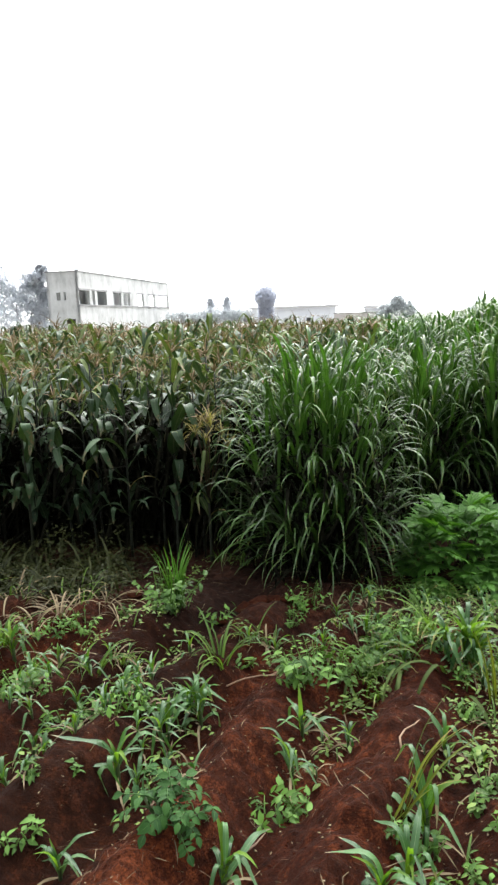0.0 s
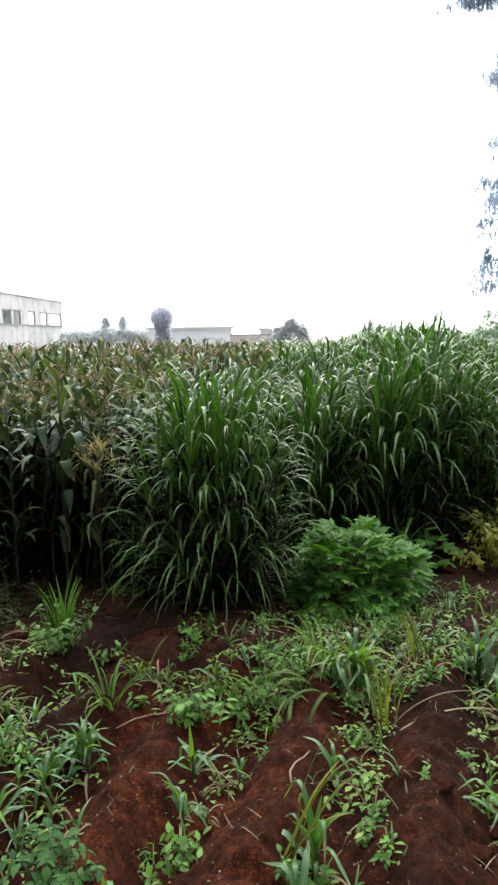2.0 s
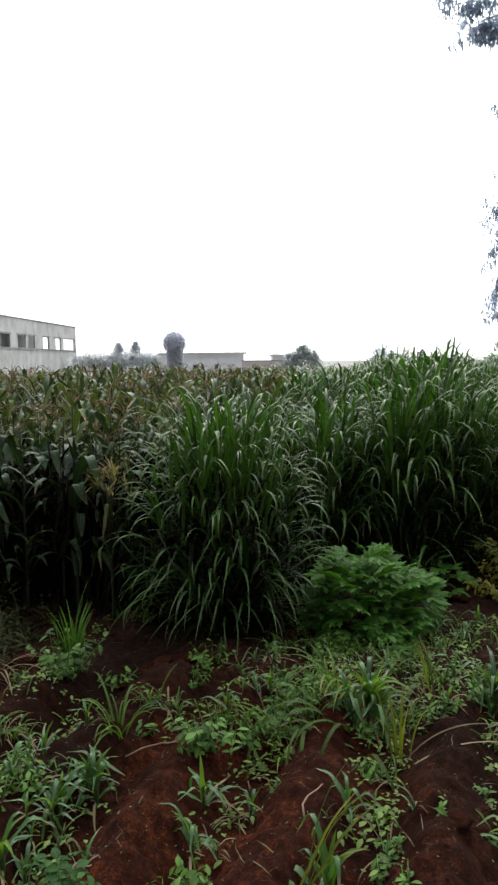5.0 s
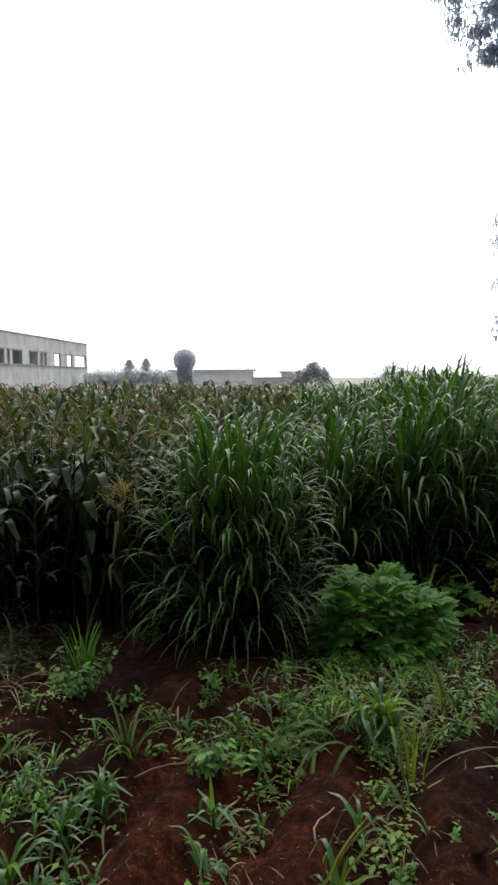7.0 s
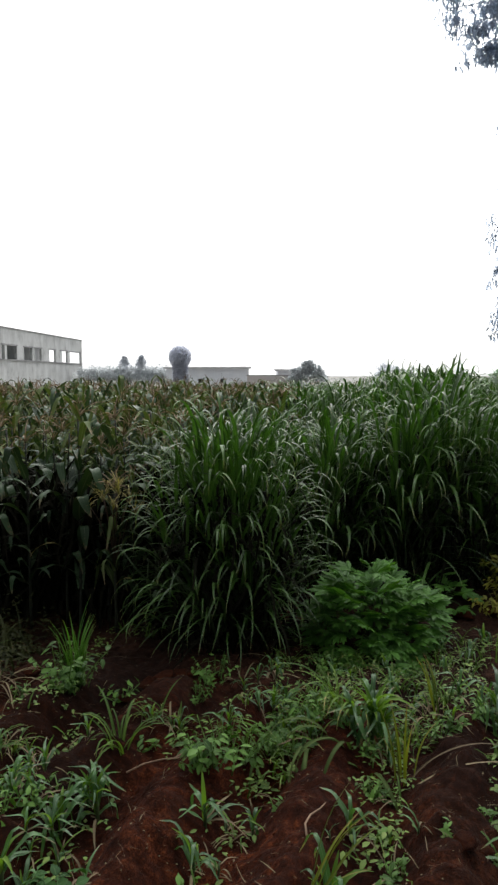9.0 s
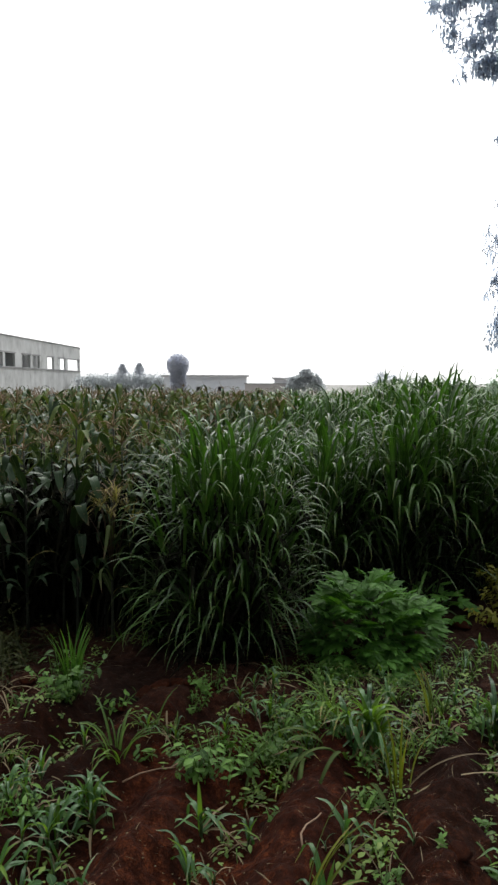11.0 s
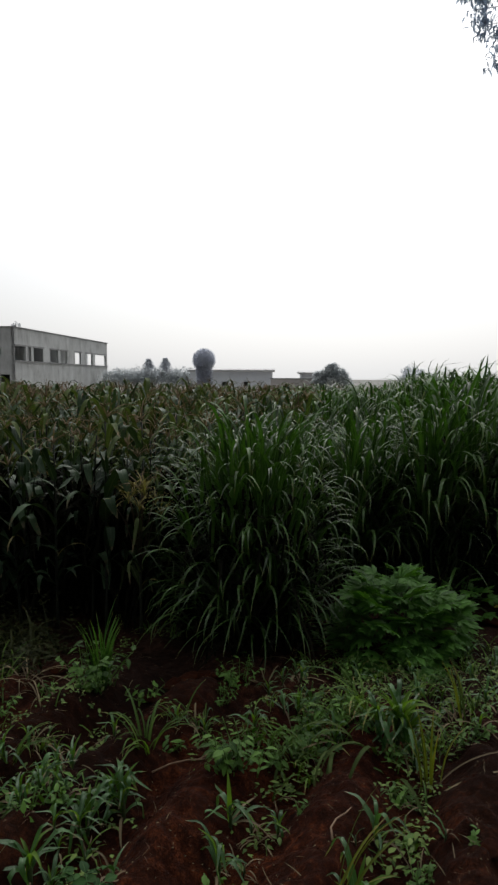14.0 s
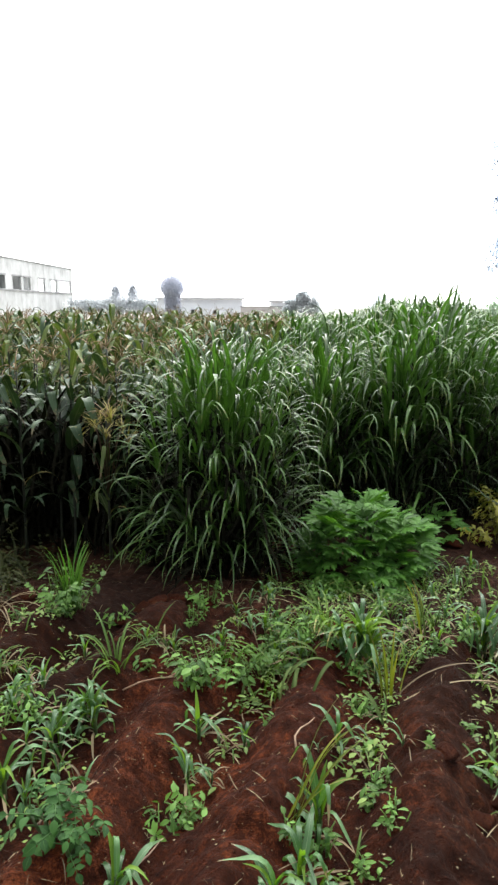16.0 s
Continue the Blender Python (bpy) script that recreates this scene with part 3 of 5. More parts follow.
for k, (x, y) in enumerate(NAPIER_SPOTS):
    s = rng.uniform(0.95, 1.05) * (0.83 + 0.23 * smooth(0.15, 0.27, x / y) - 0.18 * smooth(0.3, 0.38, x / y))
    ob = copy_thing(NAPIER_KINDS[k % 3], place(x, y, ground_z(x, y), rng.uniform(-60, 60)))
    ob.scale = (s, s, s)


NAPIER_KINDS[0].scale = (0.92, 0.92, 0.9)
NAPIER_KINDS[1].scale = (0.95, 0.95, 0.94)
NAPIER_KINDS[2].scale = (0.95, 0.95, 0.93)


def napier_stand():
    """The depth of the stand behind its front clumps."""
    rng = random.Random(43)
    g = Geo()
    shapes = [arching(rng, 0.05, (3, 26), (130, 195), (2.0, 3.6), 9) for _ in range(12)]
    for _ in range(7000):
        y = rng.uniform(7.8, 15.0)
        x = rng.uniform(0.03, 0.62) * y
        top = 1.72 + 0.15 * noise.noise((x * 0.7, y * 0.7, 2.0)) + 0.2 * smooth(0.16, 0.22, x / y) - 0.3 * smooth(0.3, 0.4, x / y)
        z = ground_z(x, y) + top * (1 - 0.75 * rng.random() ** 2) - 0.3
        s = rng.uniform(0.5, 0.8)
        g.add(rng.choice(shapes), place(x, y, z, rng.uniform(0, 360), rng.uniform(0, 12), rng.uniform(0, 360), s))
    spikes = [hanging(rng, 0.06, (0, 14), (40, 150), (0.5, 0.72), (0.22, 0.32), 8) for _ in range(6)]
    for _ in range(150):
        y = rng.uniform(7.2, 11.0)
        x = rng.uniform(0.15, 0.31) * y
        g.add(rng.choice(spikes), place(x, y, ground_z(x, y) + 1.42, rng.uniform(0, 360), rng.uniform(0, 8), rng.uniform(0, 360), rng.uniform(0.65, 0.92) * (0.62 + 0.45 * smooth(0.17, 0.21, x / y))))
    tagged(new("elephant_grass_stand", g.mesh("elephant_grass_stand", M["napier"])), "deep stand of tall green elephant grass behind the front clumps", "grass", kind="stuff")


napier_stand()

# ---------------------------------------------------------------- maize
rng = random.Random(51)
MAIZE_LEAVES = [mesh_of("leaf", blade(0.56, rng.uniform(0.078, 0.104), rng.uniform(18, 56), rng.uniform(150, 186), 1.0, 0.2, 16, rng.uniform(-0.25, 0.25), 0.3, 0.5, rng, (k0 := rng.uniform(0.42, 0.66), k0 + rng.uniform(0.12, 0.24)), 5.0), M["maize"]) for _ in range(12)]
MAIZE_LEAVES += [mesh_of("leaf", blade(0.64, rng.uniform(0.06, 0.084), rng.uniform(24, 56), rng.uniform(130, 175), rng.uniform(1.4, 2.6), 0.24, 14, rng.uniform(-0.25, 0.25), 0.3, 0.5, rng, None, 3.6), M["maize"]) for _ in range(9)]
OLIVE_LEAVES = [mesh_of("leaf", blade(0.62, rng.uniform(0.055, 0.075), rng.uniform(14, 46), rng.uniform(110, 175), 1.0, 0.25, 12, rng.uniform(-0.2, 0.2), 0.3, 0.5, rng, (k0 := rng.uniform(0.25, 0.5), k0 + rng.uniform(0.2, 0.4))), M["maize_olive"]) for _ in range(10)]
OLD_LEAVES = [mesh_of("leaf", blade(0.7, 0.042, rng.uniform(25, 45), rng.uniform(130, 178), rng.uniform(1.0, 1.7), 0.5, 8, rng.uniform(-0.2, 0.2), 0.5, 0.5, rng), M["maize_old"]) for _ in range(6)]


SPRAY = [mesh_of("leaf", blade(0.13 * rng.uniform(0.7, 1.2), 0.008, rng.uniform(8, 40), rng.uniform(60, 130), 1.5, 0.4, 7, rng.uniform(-0.2, 0.2), 0.1, 0.7, rng), M["spray"]) for _ in range(8)]


def stalk_shape(h, rng, r=0.013):
    n = 9
    bend = rng.uniform(-0.06, 0.06)
    return stick([Vector((bend * (k / n) ** 2, 0.3 * bend * k / n, h * k / n)) for k in range(n + 1)],
                 [r * (1.15 if k % 2 else 0.95) * (1 - 0.55 * k / n) for k in range(n + 1)], 6)


def tassel_shape(rng, size=0.26):
    g = Geo()
    for k in range(9):
        lean = rng.uniform(0, 12) if k == 0 else rng.uniform(18, 55)
        m = Matrix.Rotation(radians(k * 137), 4, "Z") @ Matrix.Rotation(radians(lean * 0.4), 4, "Y")
        g.add(blade(size * rng.uniform(0.6, 1.1), rng.uniform(0.007, 0.012), lean * 0.5, lean * 2.0 + rng.uniform(10, 70), 1.4, 0.8, 6, rng.uniform(-0.2, 0.2), 0.8, 1.0, rng), m)
    return g.v, g.f, g.uv


def maize(at, rng, h, label, old=False, group="maize plants"):
    plant = thing("maize_plant", at, label, "maize plant", group)
    child("stalk", mesh_of("stalk", stalk_shape(h, rng), M["stalk"]), plant, place(0, 0, -0.04))
    base = rng.uniform(0, 360)
    n = 5 if old else 12
    for k in range(n):
        s = k / (n - 1)
        dry = k < 3 and rng.random() < 0.12
        m = Matrix.Translation((0, 0, h * (0.32 + 0.64 * s))) @ Matrix.Rotation(radians(base + k * 180 + rng.uniform(-35, 35)), 4, "Z")
        size = rng.uniform(0.6, 1.05) * (0.72 + 0.5 * math.sin(math.pi * (0.15 + 0.75 * s)))
        child("leaf", rng.choice(OLD_LEAVES if dry else OLIVE_LEAVES if s > 0.55 and rng.random() < 0.55 else MAIZE_LEAVES), plant, m @ Matrix.Scale(size * (0.6 if old else 0.85), 4), "withered yellow-brown leaf" if dry else "")
    child("tassel", mesh_of("tassel", tassel_shape(rng), M["tassel"]), plant, place(0, 0, h * 0.98, 0, 0, 0, 1.0), "branched brown tassel")
    if old:
        # fine whorls of straw-yellow blades at the shoot tips
        for k in range(12):
            turn, r = k * 137.0, 0.03 + 0.017 * k
            top = Vector((r * math.cos(radians(turn)), r * math.sin(radians(turn)), h * (1.02 - 0.015 * k)))
            child("shoot", mesh_of("shoot", stick([Vector((0, 0, h * 0.45)), top * 0.6 + Vector((0, 0, h * 0.25)), top], [0.005, 0.004, 0.003], 5), M["shoot"]), plant, label="thin reddish side shoot")
            for q in range(11):
                m = Matrix.Translation(top - Vector((0, 0, rng.uniform(0, 0.06)))) @ Matrix.Rotation(radians(q * 137 + rng.uniform(-30, 30)), 4, "Z")
                child("leaf", rng.choice(SPRAY), plant, m @ Matrix.Scale(rng.uniform(0.7, 1.3), 4), "narrow straw-yellow leaf of the top spray")
        for k in range(6):
            m = place(0, 0, h * rng.uniform(0.25, 0.7), rng.uniform(0, 360), s=rng.uniform(0.5, 0.75))
            child("leaf", rng.choice(OLIVE_LEAVES), plant, m, "olive leaf hanging below the spray")
    else:
        for k in range(3):
            m = place(0, 0, h * rng.uniform(0.16, 0.34), base + 120 * k + rng.uniform(-40, 40), s=rng.uniform(0.55, 0.85))
            child("leaf", rng.choice(MAIZE_LEAVES), plant, m)
    return plant


MAIZE_KINDS = [maize(place(x, y, ground_z(x, y)), random.Random(61 + k), h, "mature green maize plant with drooping leaves and brown tassel")
               for k, (x, y, h) in enumerate(((-1.0, 5.35, 1.5), (-1.45, 5.2, 1.55), (-1.95, 5.1, 1.6), (-2.45, 5.15, 1.5), (-1.2, 5.75, 1.6)))]
rng = random.Random(71)
for row in range(6):
    for k in range(18):
        y = 5.15 + row * 0.42 + rng.uniform(-0.1, 0.1)
        x = -0.55 - k * 0.27 + rng.uniform(-0.08, 0.08) + 0.05 * row
        if row > 3 and k % 2:
            continue
        if x < -0.6 * y - 0.3:
            continue
        y += 0.07 * (x + 0.5)
        s = rng.uniform(0.78, 1.06) if rng.random() < 0.82 else rng.uniform(1.02, 1.1)
        ob = copy_thing(MAIZE_KINDS[(k * 3 + row) % 5], place(x, y, ground_z(x, y), rng.uniform(0, 360), rng.uniform(0, 6), rng.uniform(0, 360)))
        ob.scale = (s, s, s)

maize(place(-1.0, 4.9, ground_z(-1.0, 4.9), 40), random.Random(83), 1.12, "short yellowing maize plant with spreading dry tassel", old=True)


def maize_field():
    """The field behind the front rows, one joined mass of plants."""
    rng = random.Random(73)
    green, olive, brown = Geo(), Geo(), Geo()
    shapes = [blade(0.8, rng.uniform(0.06, 0.09), rng.uniform(14, 48), rng.uniform(110, 175), 1.0, 0.3, 9, rng.uniform(-0.2, 0.2), 0.25, 0.5, rng, (k0 := rng.uniform(0.2, 0.5), k0 + rng.uniform(0.2, 0.4))) for _ in range(14)]
    tassels = [tassel_shape(rng) for _ in range(4)]
    for _ in range(1050):
        y = 7.3 + 15.0 * rng.random() ** 1.35
        x = rng.uniform(-0.68, 0.06) * y
        h = rng.uniform(1.3, 1.72) + 0.004 * y + (rng.uniform(0.02, 0.14) if rng.random() < 0.12 else 0)
        root = ground_z(x, y)
        for k in range(6):
            (green if rng.random() < 0.45 else olive).add(rng.choice(shapes), place(x, y, root + h * (0.4 + 0.1 * k), rng.uniform(0, 360), s=rng.uniform(0.6, 0.95)))
        if rng.random() < 0.55:
            brown.add(rng.choice(tassels), place(x, y, root + h, rng.uniform(0, 360), s=rng.uniform(0.8, 1.2)))
    # added near-black blades stand for the shade between the lower stalks
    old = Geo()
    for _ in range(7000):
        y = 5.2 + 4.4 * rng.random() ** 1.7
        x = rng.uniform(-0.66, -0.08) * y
        old.add(rng.choice(SHADE_BLADES), place(x, y, ground_z(x, y) + rng.uniform(0.0, 0.95), rng.uniform(0, 360), rng.uniform(0, 20), rng.uniform(0, 360), rng.uniform(0.4, 0.7)))
    field = thing("maize_field", place(0, 0, 0), "wide field of mature maize topped with reddish-brown tassels", "maize field")
    tagged(field, kind="stuff")
    tagged(child("leaves", green.mesh("leaves", M["maize"]), field), kind="stuff")
    tagged(child("leaves", olive.mesh("leaves", M["maize_olive"]), field, label="olive-brown ageing leaves"), kind="stuff")
    tagged(child("dead_leaves", old.mesh("dead_leaves", M["shade_leaf"]), field, label="near-black filler leaves painting the shade low among the stalks"), kind="stuff")
    tagged(child("tassels", brown.mesh("tassels", M["tassel"]), field, label="reddish-brown tassels"), kind="stuff")


maize_field()

# ---------------------------------------------------------------- the leafy shrub
rng = random.Random(91)
SHRUB_LEAVES = [mesh_of("leaf", lobed_leaf(0.19, rng), M["shrub"]) for _ in range(6)]


def leafy_shrub(at, rng, rx, rz, leaves, label, scale=1.0):
    shrub = thing("leafy_shrub", at, label, "shrub")
    for k in range(12):
        a, t = rng.uniform(0, 6.28), rng.uniform(0.1, 0.9)
        end = Vector((rx * t * math.cos(a), rx * t * math.sin(a), rz * 0.85 * math.sqrt(1 - t * t)))
        pts = [Vector((0, 0, -0.03)), end * 0.4 + Vector((0, 0, 0.06)), end * 0.75 + Vector((0, 0, 0.04)), end]
        child("stem", mesh_of("stem", stick(pts, [0.012, 0.009, 0.007, 0.004], 5), M["stem"]), shrub)
    for k in range(leaves):
        a, u = k * 2.39996, (k + 0.5) / leaves
        elev = math.asin(min(1.0, 1.02 - u * 1.05))
        depth = 1 - 0.35 * rng.random() ** 2.2
        lump = 1 + 0.16 * math.sin(a * 3 + 4 * elev)
        e = max(-0.05, elev + rng.uniform(-0.1, 0.1))
        p = Vector((rx * math.cos(e) * math.cos(a), rx * math.cos(e) * math.sin(a), rz * (0.12 + 0.86 * math.sin(max(0.0, e))))) * depth * lump
        p.x, p.y = p.x * 0.86, p.y * 0.86
        m = Matrix.Translation(p) @ Matrix.Rotation(a + rng.uniform(-0.7, 0.7), 4, "Z") @ Matrix.Rotation(radians(rng.uniform(-34, 26) - 26 * math.sin(e)), 4, "Y") @ Matrix.Rotation(radians(rng.uniform(-25, 25)), 4, "X")
        child("leaf", rng.choice(SHRUB_LEAVES), shrub, m @ Matrix.Scale(rng.uniform(0.75, 1.12) * scale, 4))
    return shrub


leafy_shrub(place(0.87, 4.6, ground_z(0.87, 4.6)), random.Random(93), 0.46, 0.47, 260, "rounded bright green shrub with deeply cut leaves")
leafy_shrub(place(1.62, 5.55, ground_z(1.62, 5.55)), random.Random(94), 0.26, 0.24, 26, "small sparse shrub with cut leaves at the grass edge", 0.9)

# ---------------------------------------------------------------- young maize
rng = random.Random(101)
YOUNG = [mesh_of("leaf", blade(0.3, rng.uniform(0.022, 0.034), rng.uniform(10, 46), rng.uniform(80, 174), 1.0, 0.3, 11, rng.uniform(-0.3, 0.3), 0.3, 0.5, rng, (k0 := rng.uniform(0.2, 0.55), k0 + rng.uniform(0.22, 0.42))), M["seedling"]) for _ in range(18)]
PALE = [mesh_of("leaf", blade(0.3, 0.022, rng.uniform(10, 40), rng.uniform(60, 150), 1.0, 0.4, 8, rng.uniform(-0.2, 0.2), 0.2, 0.6, rng, (0.3, 0.9)), M["straw"] if k % 3 else M["seedling"]) for k in range(6)]
HEART = [mesh_of("leaf", blade(0.22, 0.024, rng.uniform(2, 14), rng.uniform(25, 115), 1.0, 0.6, 8, rng.uniform(-0.1, 0.1), 0.1, 0.6, rng, (0.4, 1.0)), M["heart"]) for _ in range(5)]
WILTED = [mesh_of("leaf", blade(0.22, 0.014, rng.uniform(58, 78), rng.uniform(104, 128), 1.0, 0.5, 8, rng.uniform(-0.3, 0.3), 0.3, 0.6, rng, (0.15, 0.7)), M["straw"]) for _ in range(4)]
YOUNG_STEM = [mesh_of("stem", stick([Vector((0, 0, -0.03)), Vector((0.004, 0, 0.05)), Vector((0.0, 0.004, 0.1))], [0.009, 0.008, 0.005], 6), M["stem"]) for _ in range(2)]


def young_maize(x, y, h, turn, leaves, rng, label="young maize seedling with arching bright green leaves on red soil", pale=False):
    plant = thing("maize_seedling", place(x, y, ground_z(x, y), 0, rng.uniform(0, 10), rng.uniform(0, 360)), label, "maize seedling", "maize seedlings")
    child("stem", rng.choice(YOUNG_STEM), plant, Matrix.Scale(h / 0.25, 4))
    for k in range(leaves):
        s = k / leaves
        m = place(0, 0, h * (0.06 + 0.36 * s), turn + k * 180 + rng.uniform(-55, 55)) @ Matrix.Rotation(radians(18 * (1 - s)), 4, "Y")
        child("leaf", rng.choice(PALE if pale else YOUNG), plant, m @ Matrix.Diagonal((*(Vector((1, 0.9 if h > 0.3 else 1.1, 1)) * h / 0.29 * rng.uniform(0.55, 0.95)), 1)))
    for k in range(0 if pale else 2 if h < 0.25 else 4 if h < 0.3 or y < 2.5 else 13):
        child("leaf", rng.choice(HEART), plant, place(0, 0, h * 0.1, rng.uniform(0, 360), s=h / 0.25 * rng.uniform(0.6, 1.0)), "yellow-green upright inner leaf")
    for k in range(rng.randint(1, 3)):
        child("leaf", rng.choice(WILTED), plant, place(0, 0, 0.01, rng.uniform(0, 360), s=min(h, 0.2) / 0.2 * rng.uniform(0.6, 1.0)), "withered straw-coloured leaf")
    return plant


SEEDLINGS = (
    (-0.62, 2.57, 0.28), (-0.72, 2.40, 0.21), (-0.20, 2.17, 0.22), (-0.17, 2.40, 0.22), (0.01, 2.42, 0.15), (0.25, 1.92, 0.32), (0.38, 2.36, 0.22),
    (0.58, 3.07, 0.40), (0.63, 3.1, 0.33), (0.49, 3.04, 0.27), (1.42, 3.38, 0.43), (1.30, 3.32, 0.37), (1.47, 3.32, 0.34), (1.25, 2.93, 0.25),
    (0.95, 2.09, 0.27), (0.98, 1.99, 0.16), (0.13, 3.40, 0.19), (0.20, 3.55, 0.20), (0.05, 3.28, 0.17), (1.12, 3.45, 0.19), (1.19, 3.29, 0.20),
    (1.29, 4.37, 0.17), (1.43, 4.21, 0.18), (0.65, 2.99, 0.18), (0.29, 3.02, 0.18), (1.50, 3.20, 0.20), (-1.24, 2.26, 0.18), (-1.08, 1.90, 0.11),
    (-1.66, 2.95, 0.26), (-1.44, 2.72, 0.20), (-1.18, 2.59, 0.20), (-1.01, 2.16, 0.14), (-0.82, 2.06, 0.27), (-0.76, 2.09, 0.18), (-0.73, 2.33, 0.21),
    (-0.68, 2.57, 0.21), (-0.65, 2.64, 0.23), (-0.92, 2.46, 0.19), (-0.87, 2.51, 0.16), (-0.98, 2.42, 0.16), (-0.87, 1.65, 0.19), (-0.36, 1.62, 0.24),
    (0.17, 1.68, 0.24), (0.09, 1.55, 0.24), (0.23, 1.65, 0.18), (-1.39, 2.38, 0.14), (-1.35, 2.70, 0.16), (-1.20, 2.79, 0.18), (-0.86, 2.68, 0.16),
    (-1.21, 1.99, 0.15), (-0.36, 3.30, 0.16), (-0.49, 3.21, 0.13), (-0.09, 3.00, 0.17), (0.98, 3.77, 0.16), (0.82, 3.69, 0.18), (1.19, 3.91, 0.15),
    (1.74, 3.46, 0.22), (1.62, 2.9, 0.22), (1.85, 3.9, 0.2), (1.66, 4.6, 0.2), (2.15, 4.9, 0.24), (-1.8, 2.6, 0.2), (-1.7, 2.3, 0.2),
)
for x, y, h in SEEDLINGS:
    young_maize(x, y, h, rng.uniform(0, 360), 5 if h < 0.17 else 9 if h < 0.3 or y < 2.5 else 12, rng)
for x, y, h in ((-0.52, 1.96, 0.13), (-0.11, 2.18, 0.12), (-0.40, 3.28, 0.14), (0.29, 2.27, 0.09), (0.60, 2.24, 0.11), (-0.09, 2.44, 0.13), (-0.69, 2.28, 0.11)):
    young_maize(x, y, h, rng.uniform(0, 360), 3, rng, "small pale maize seedling on the bare ridge", True)

rng = random.Random(107)
for k in range(44):
    x, y = (rng.uniform(-1.75, -0.6), rng.uniform(2.2, 3.1)) if k % 2 else (rng.uniform(-0.1, 1.8), rng.uniform(2.9, 4.0))
    young_maize(x, y, rng.uniform(0.1, 0.19), rng.uniform(0, 360), 5, rng)

rng = random.Random(108)
for k in range(36):
    x, y = rng.choice((-1, 1)) * rng.uniform(1.9, 4.0), rng.uniform(-2.0, 2.6)
    young_maize(x, y, rng.uniform(0.14, 0.26), rng.uniform(0, 360), 7, rng)

# ---------------------------------------------------------------- grass tufts


def tuft_blades(rng, count, length, width, start, end):
    return [(mesh_of("blade", blade(length * rng.uniform(0.7, 1.1), width * rng.uniform(0.8, 1.2), rng.uniform(*start), rng.uniform(*end), rng.uniform(1.3, 2.4), 0.4, 7, rng.uniform(-0.2, 0.2), 0.1, 0.7, rng), M["tuft"])) for _ in range(count)]


rng = random.Random(111)
TUFT = tuft_blades(rng, 10, 0.4, 0.016, (5, 25), (50, 150))
YELLOW = [mesh_of("blade", blade(0.4 * rng.uniform(0.7, 1.1), 0.015, rng.uniform(0, 6), rng.uniform(8, 50), 2.0, 0.4, 7, 0.05, 0.1, 0.7, rng), M["yellow_tuft"]) for _ in range(5)]
SLENDER = [mesh_of("blade", blade(0.5 * rng.uniform(0.75, 1.1), 0.014, rng.uniform(4, 10), rng.uniform(22, 50), 1.0, 0.4, 9, rng.uniform(-0.1, 0.1), 0.1, 0.7, rng, (0.45, 1.0)), M["yellow_tuft" if k % 2 else "olive_tuft"]) for k in range(5)]
UPRIGHT = [mesh_of("blade", blade(0.4 * rng.uniform(0.6, 1.1), 0.012, rng.uniform(0, 5), rng.uniform(5, 44), 1.0, 0.4, 8, rng.uniform(-0.1, 0.1), 0.1, 0.7, rng, (0.35, 1.0)), M["fresh_tuft"]) for _ in range(6)]
LONG = [mesh_of("blade", blade(0.62 * rng.uniform(0.85, 1.1), 0.026, rng.uniform(8, 20), rng.uniform(100, 150), rng.uniform(1.4, 2.2), 0.4, 10, 0.1, 0.1, 0.7, rng), M["tuft"]) for _ in range(5)]
DRY = [mesh_of("blade", blade(0.42 * rng.uniform(0.7, 1.1), 0.013, rng.uniform(15, 40), rng.uniform(110, 170), rng.uniform(1.0, 1.8), 0.5, 8, rng.uniform(-0.2, 0.2), 0.2, 0.7, rng), M["straw"]) for _ in range(5)]


def grass_tuft(x, y, size, count, rng, blades, label, spread_deg=14, group="grass tufts", toward=None, fan=55):
    tuft = thing("grass_tuft", place(x, y, ground_z(x, y)), label, "grass", group)
    for k in range(count):
        a = rng.uniform(0, 360) if toward is None else toward + rng.uniform(-fan, fan)
        r = 0.05 * size * math.sqrt(rng.random())
        m = place(r * math.cos(radians(a)), r * math.sin(radians(a)), -0.015, a + rng.uniform(-0.9, 0.9) * fan, rng.uniform(0, spread_deg), a)
        child("blade", rng.choice(blades), tuft, m @ Matrix.Scale(size * rng.uniform(0.7, 1.1), 4))
    return tuft


for x, y, h in ((-0.59, 2.95, 0.3), (-0.37, 3.33, 0.16), (-0.50, 3.23, 0.13), (0.22, 3.68, 0.14), (0.88, 3.80, 0.22), (1.53, 3.34, 0.24), (-1.18, 2.81, 0.2),
                (-1.10, 3.00, 0.14), (-1.39, 2.78, 0.14), (0.09, 2.99, 0.2), (0.75, 3.3, 0.24), (1.05, 3.6, 0.2), (1.85, 3.3, 0.24), (2.0, 4.2, 0.2), (0.45, 3.3, 0.25), (-1.75, 3.0, 0.24)):
    grass_tuft(x, y, h / 0.34, 18, rng, TUFT, "tuft of bright green grass with arching blades on red soil")
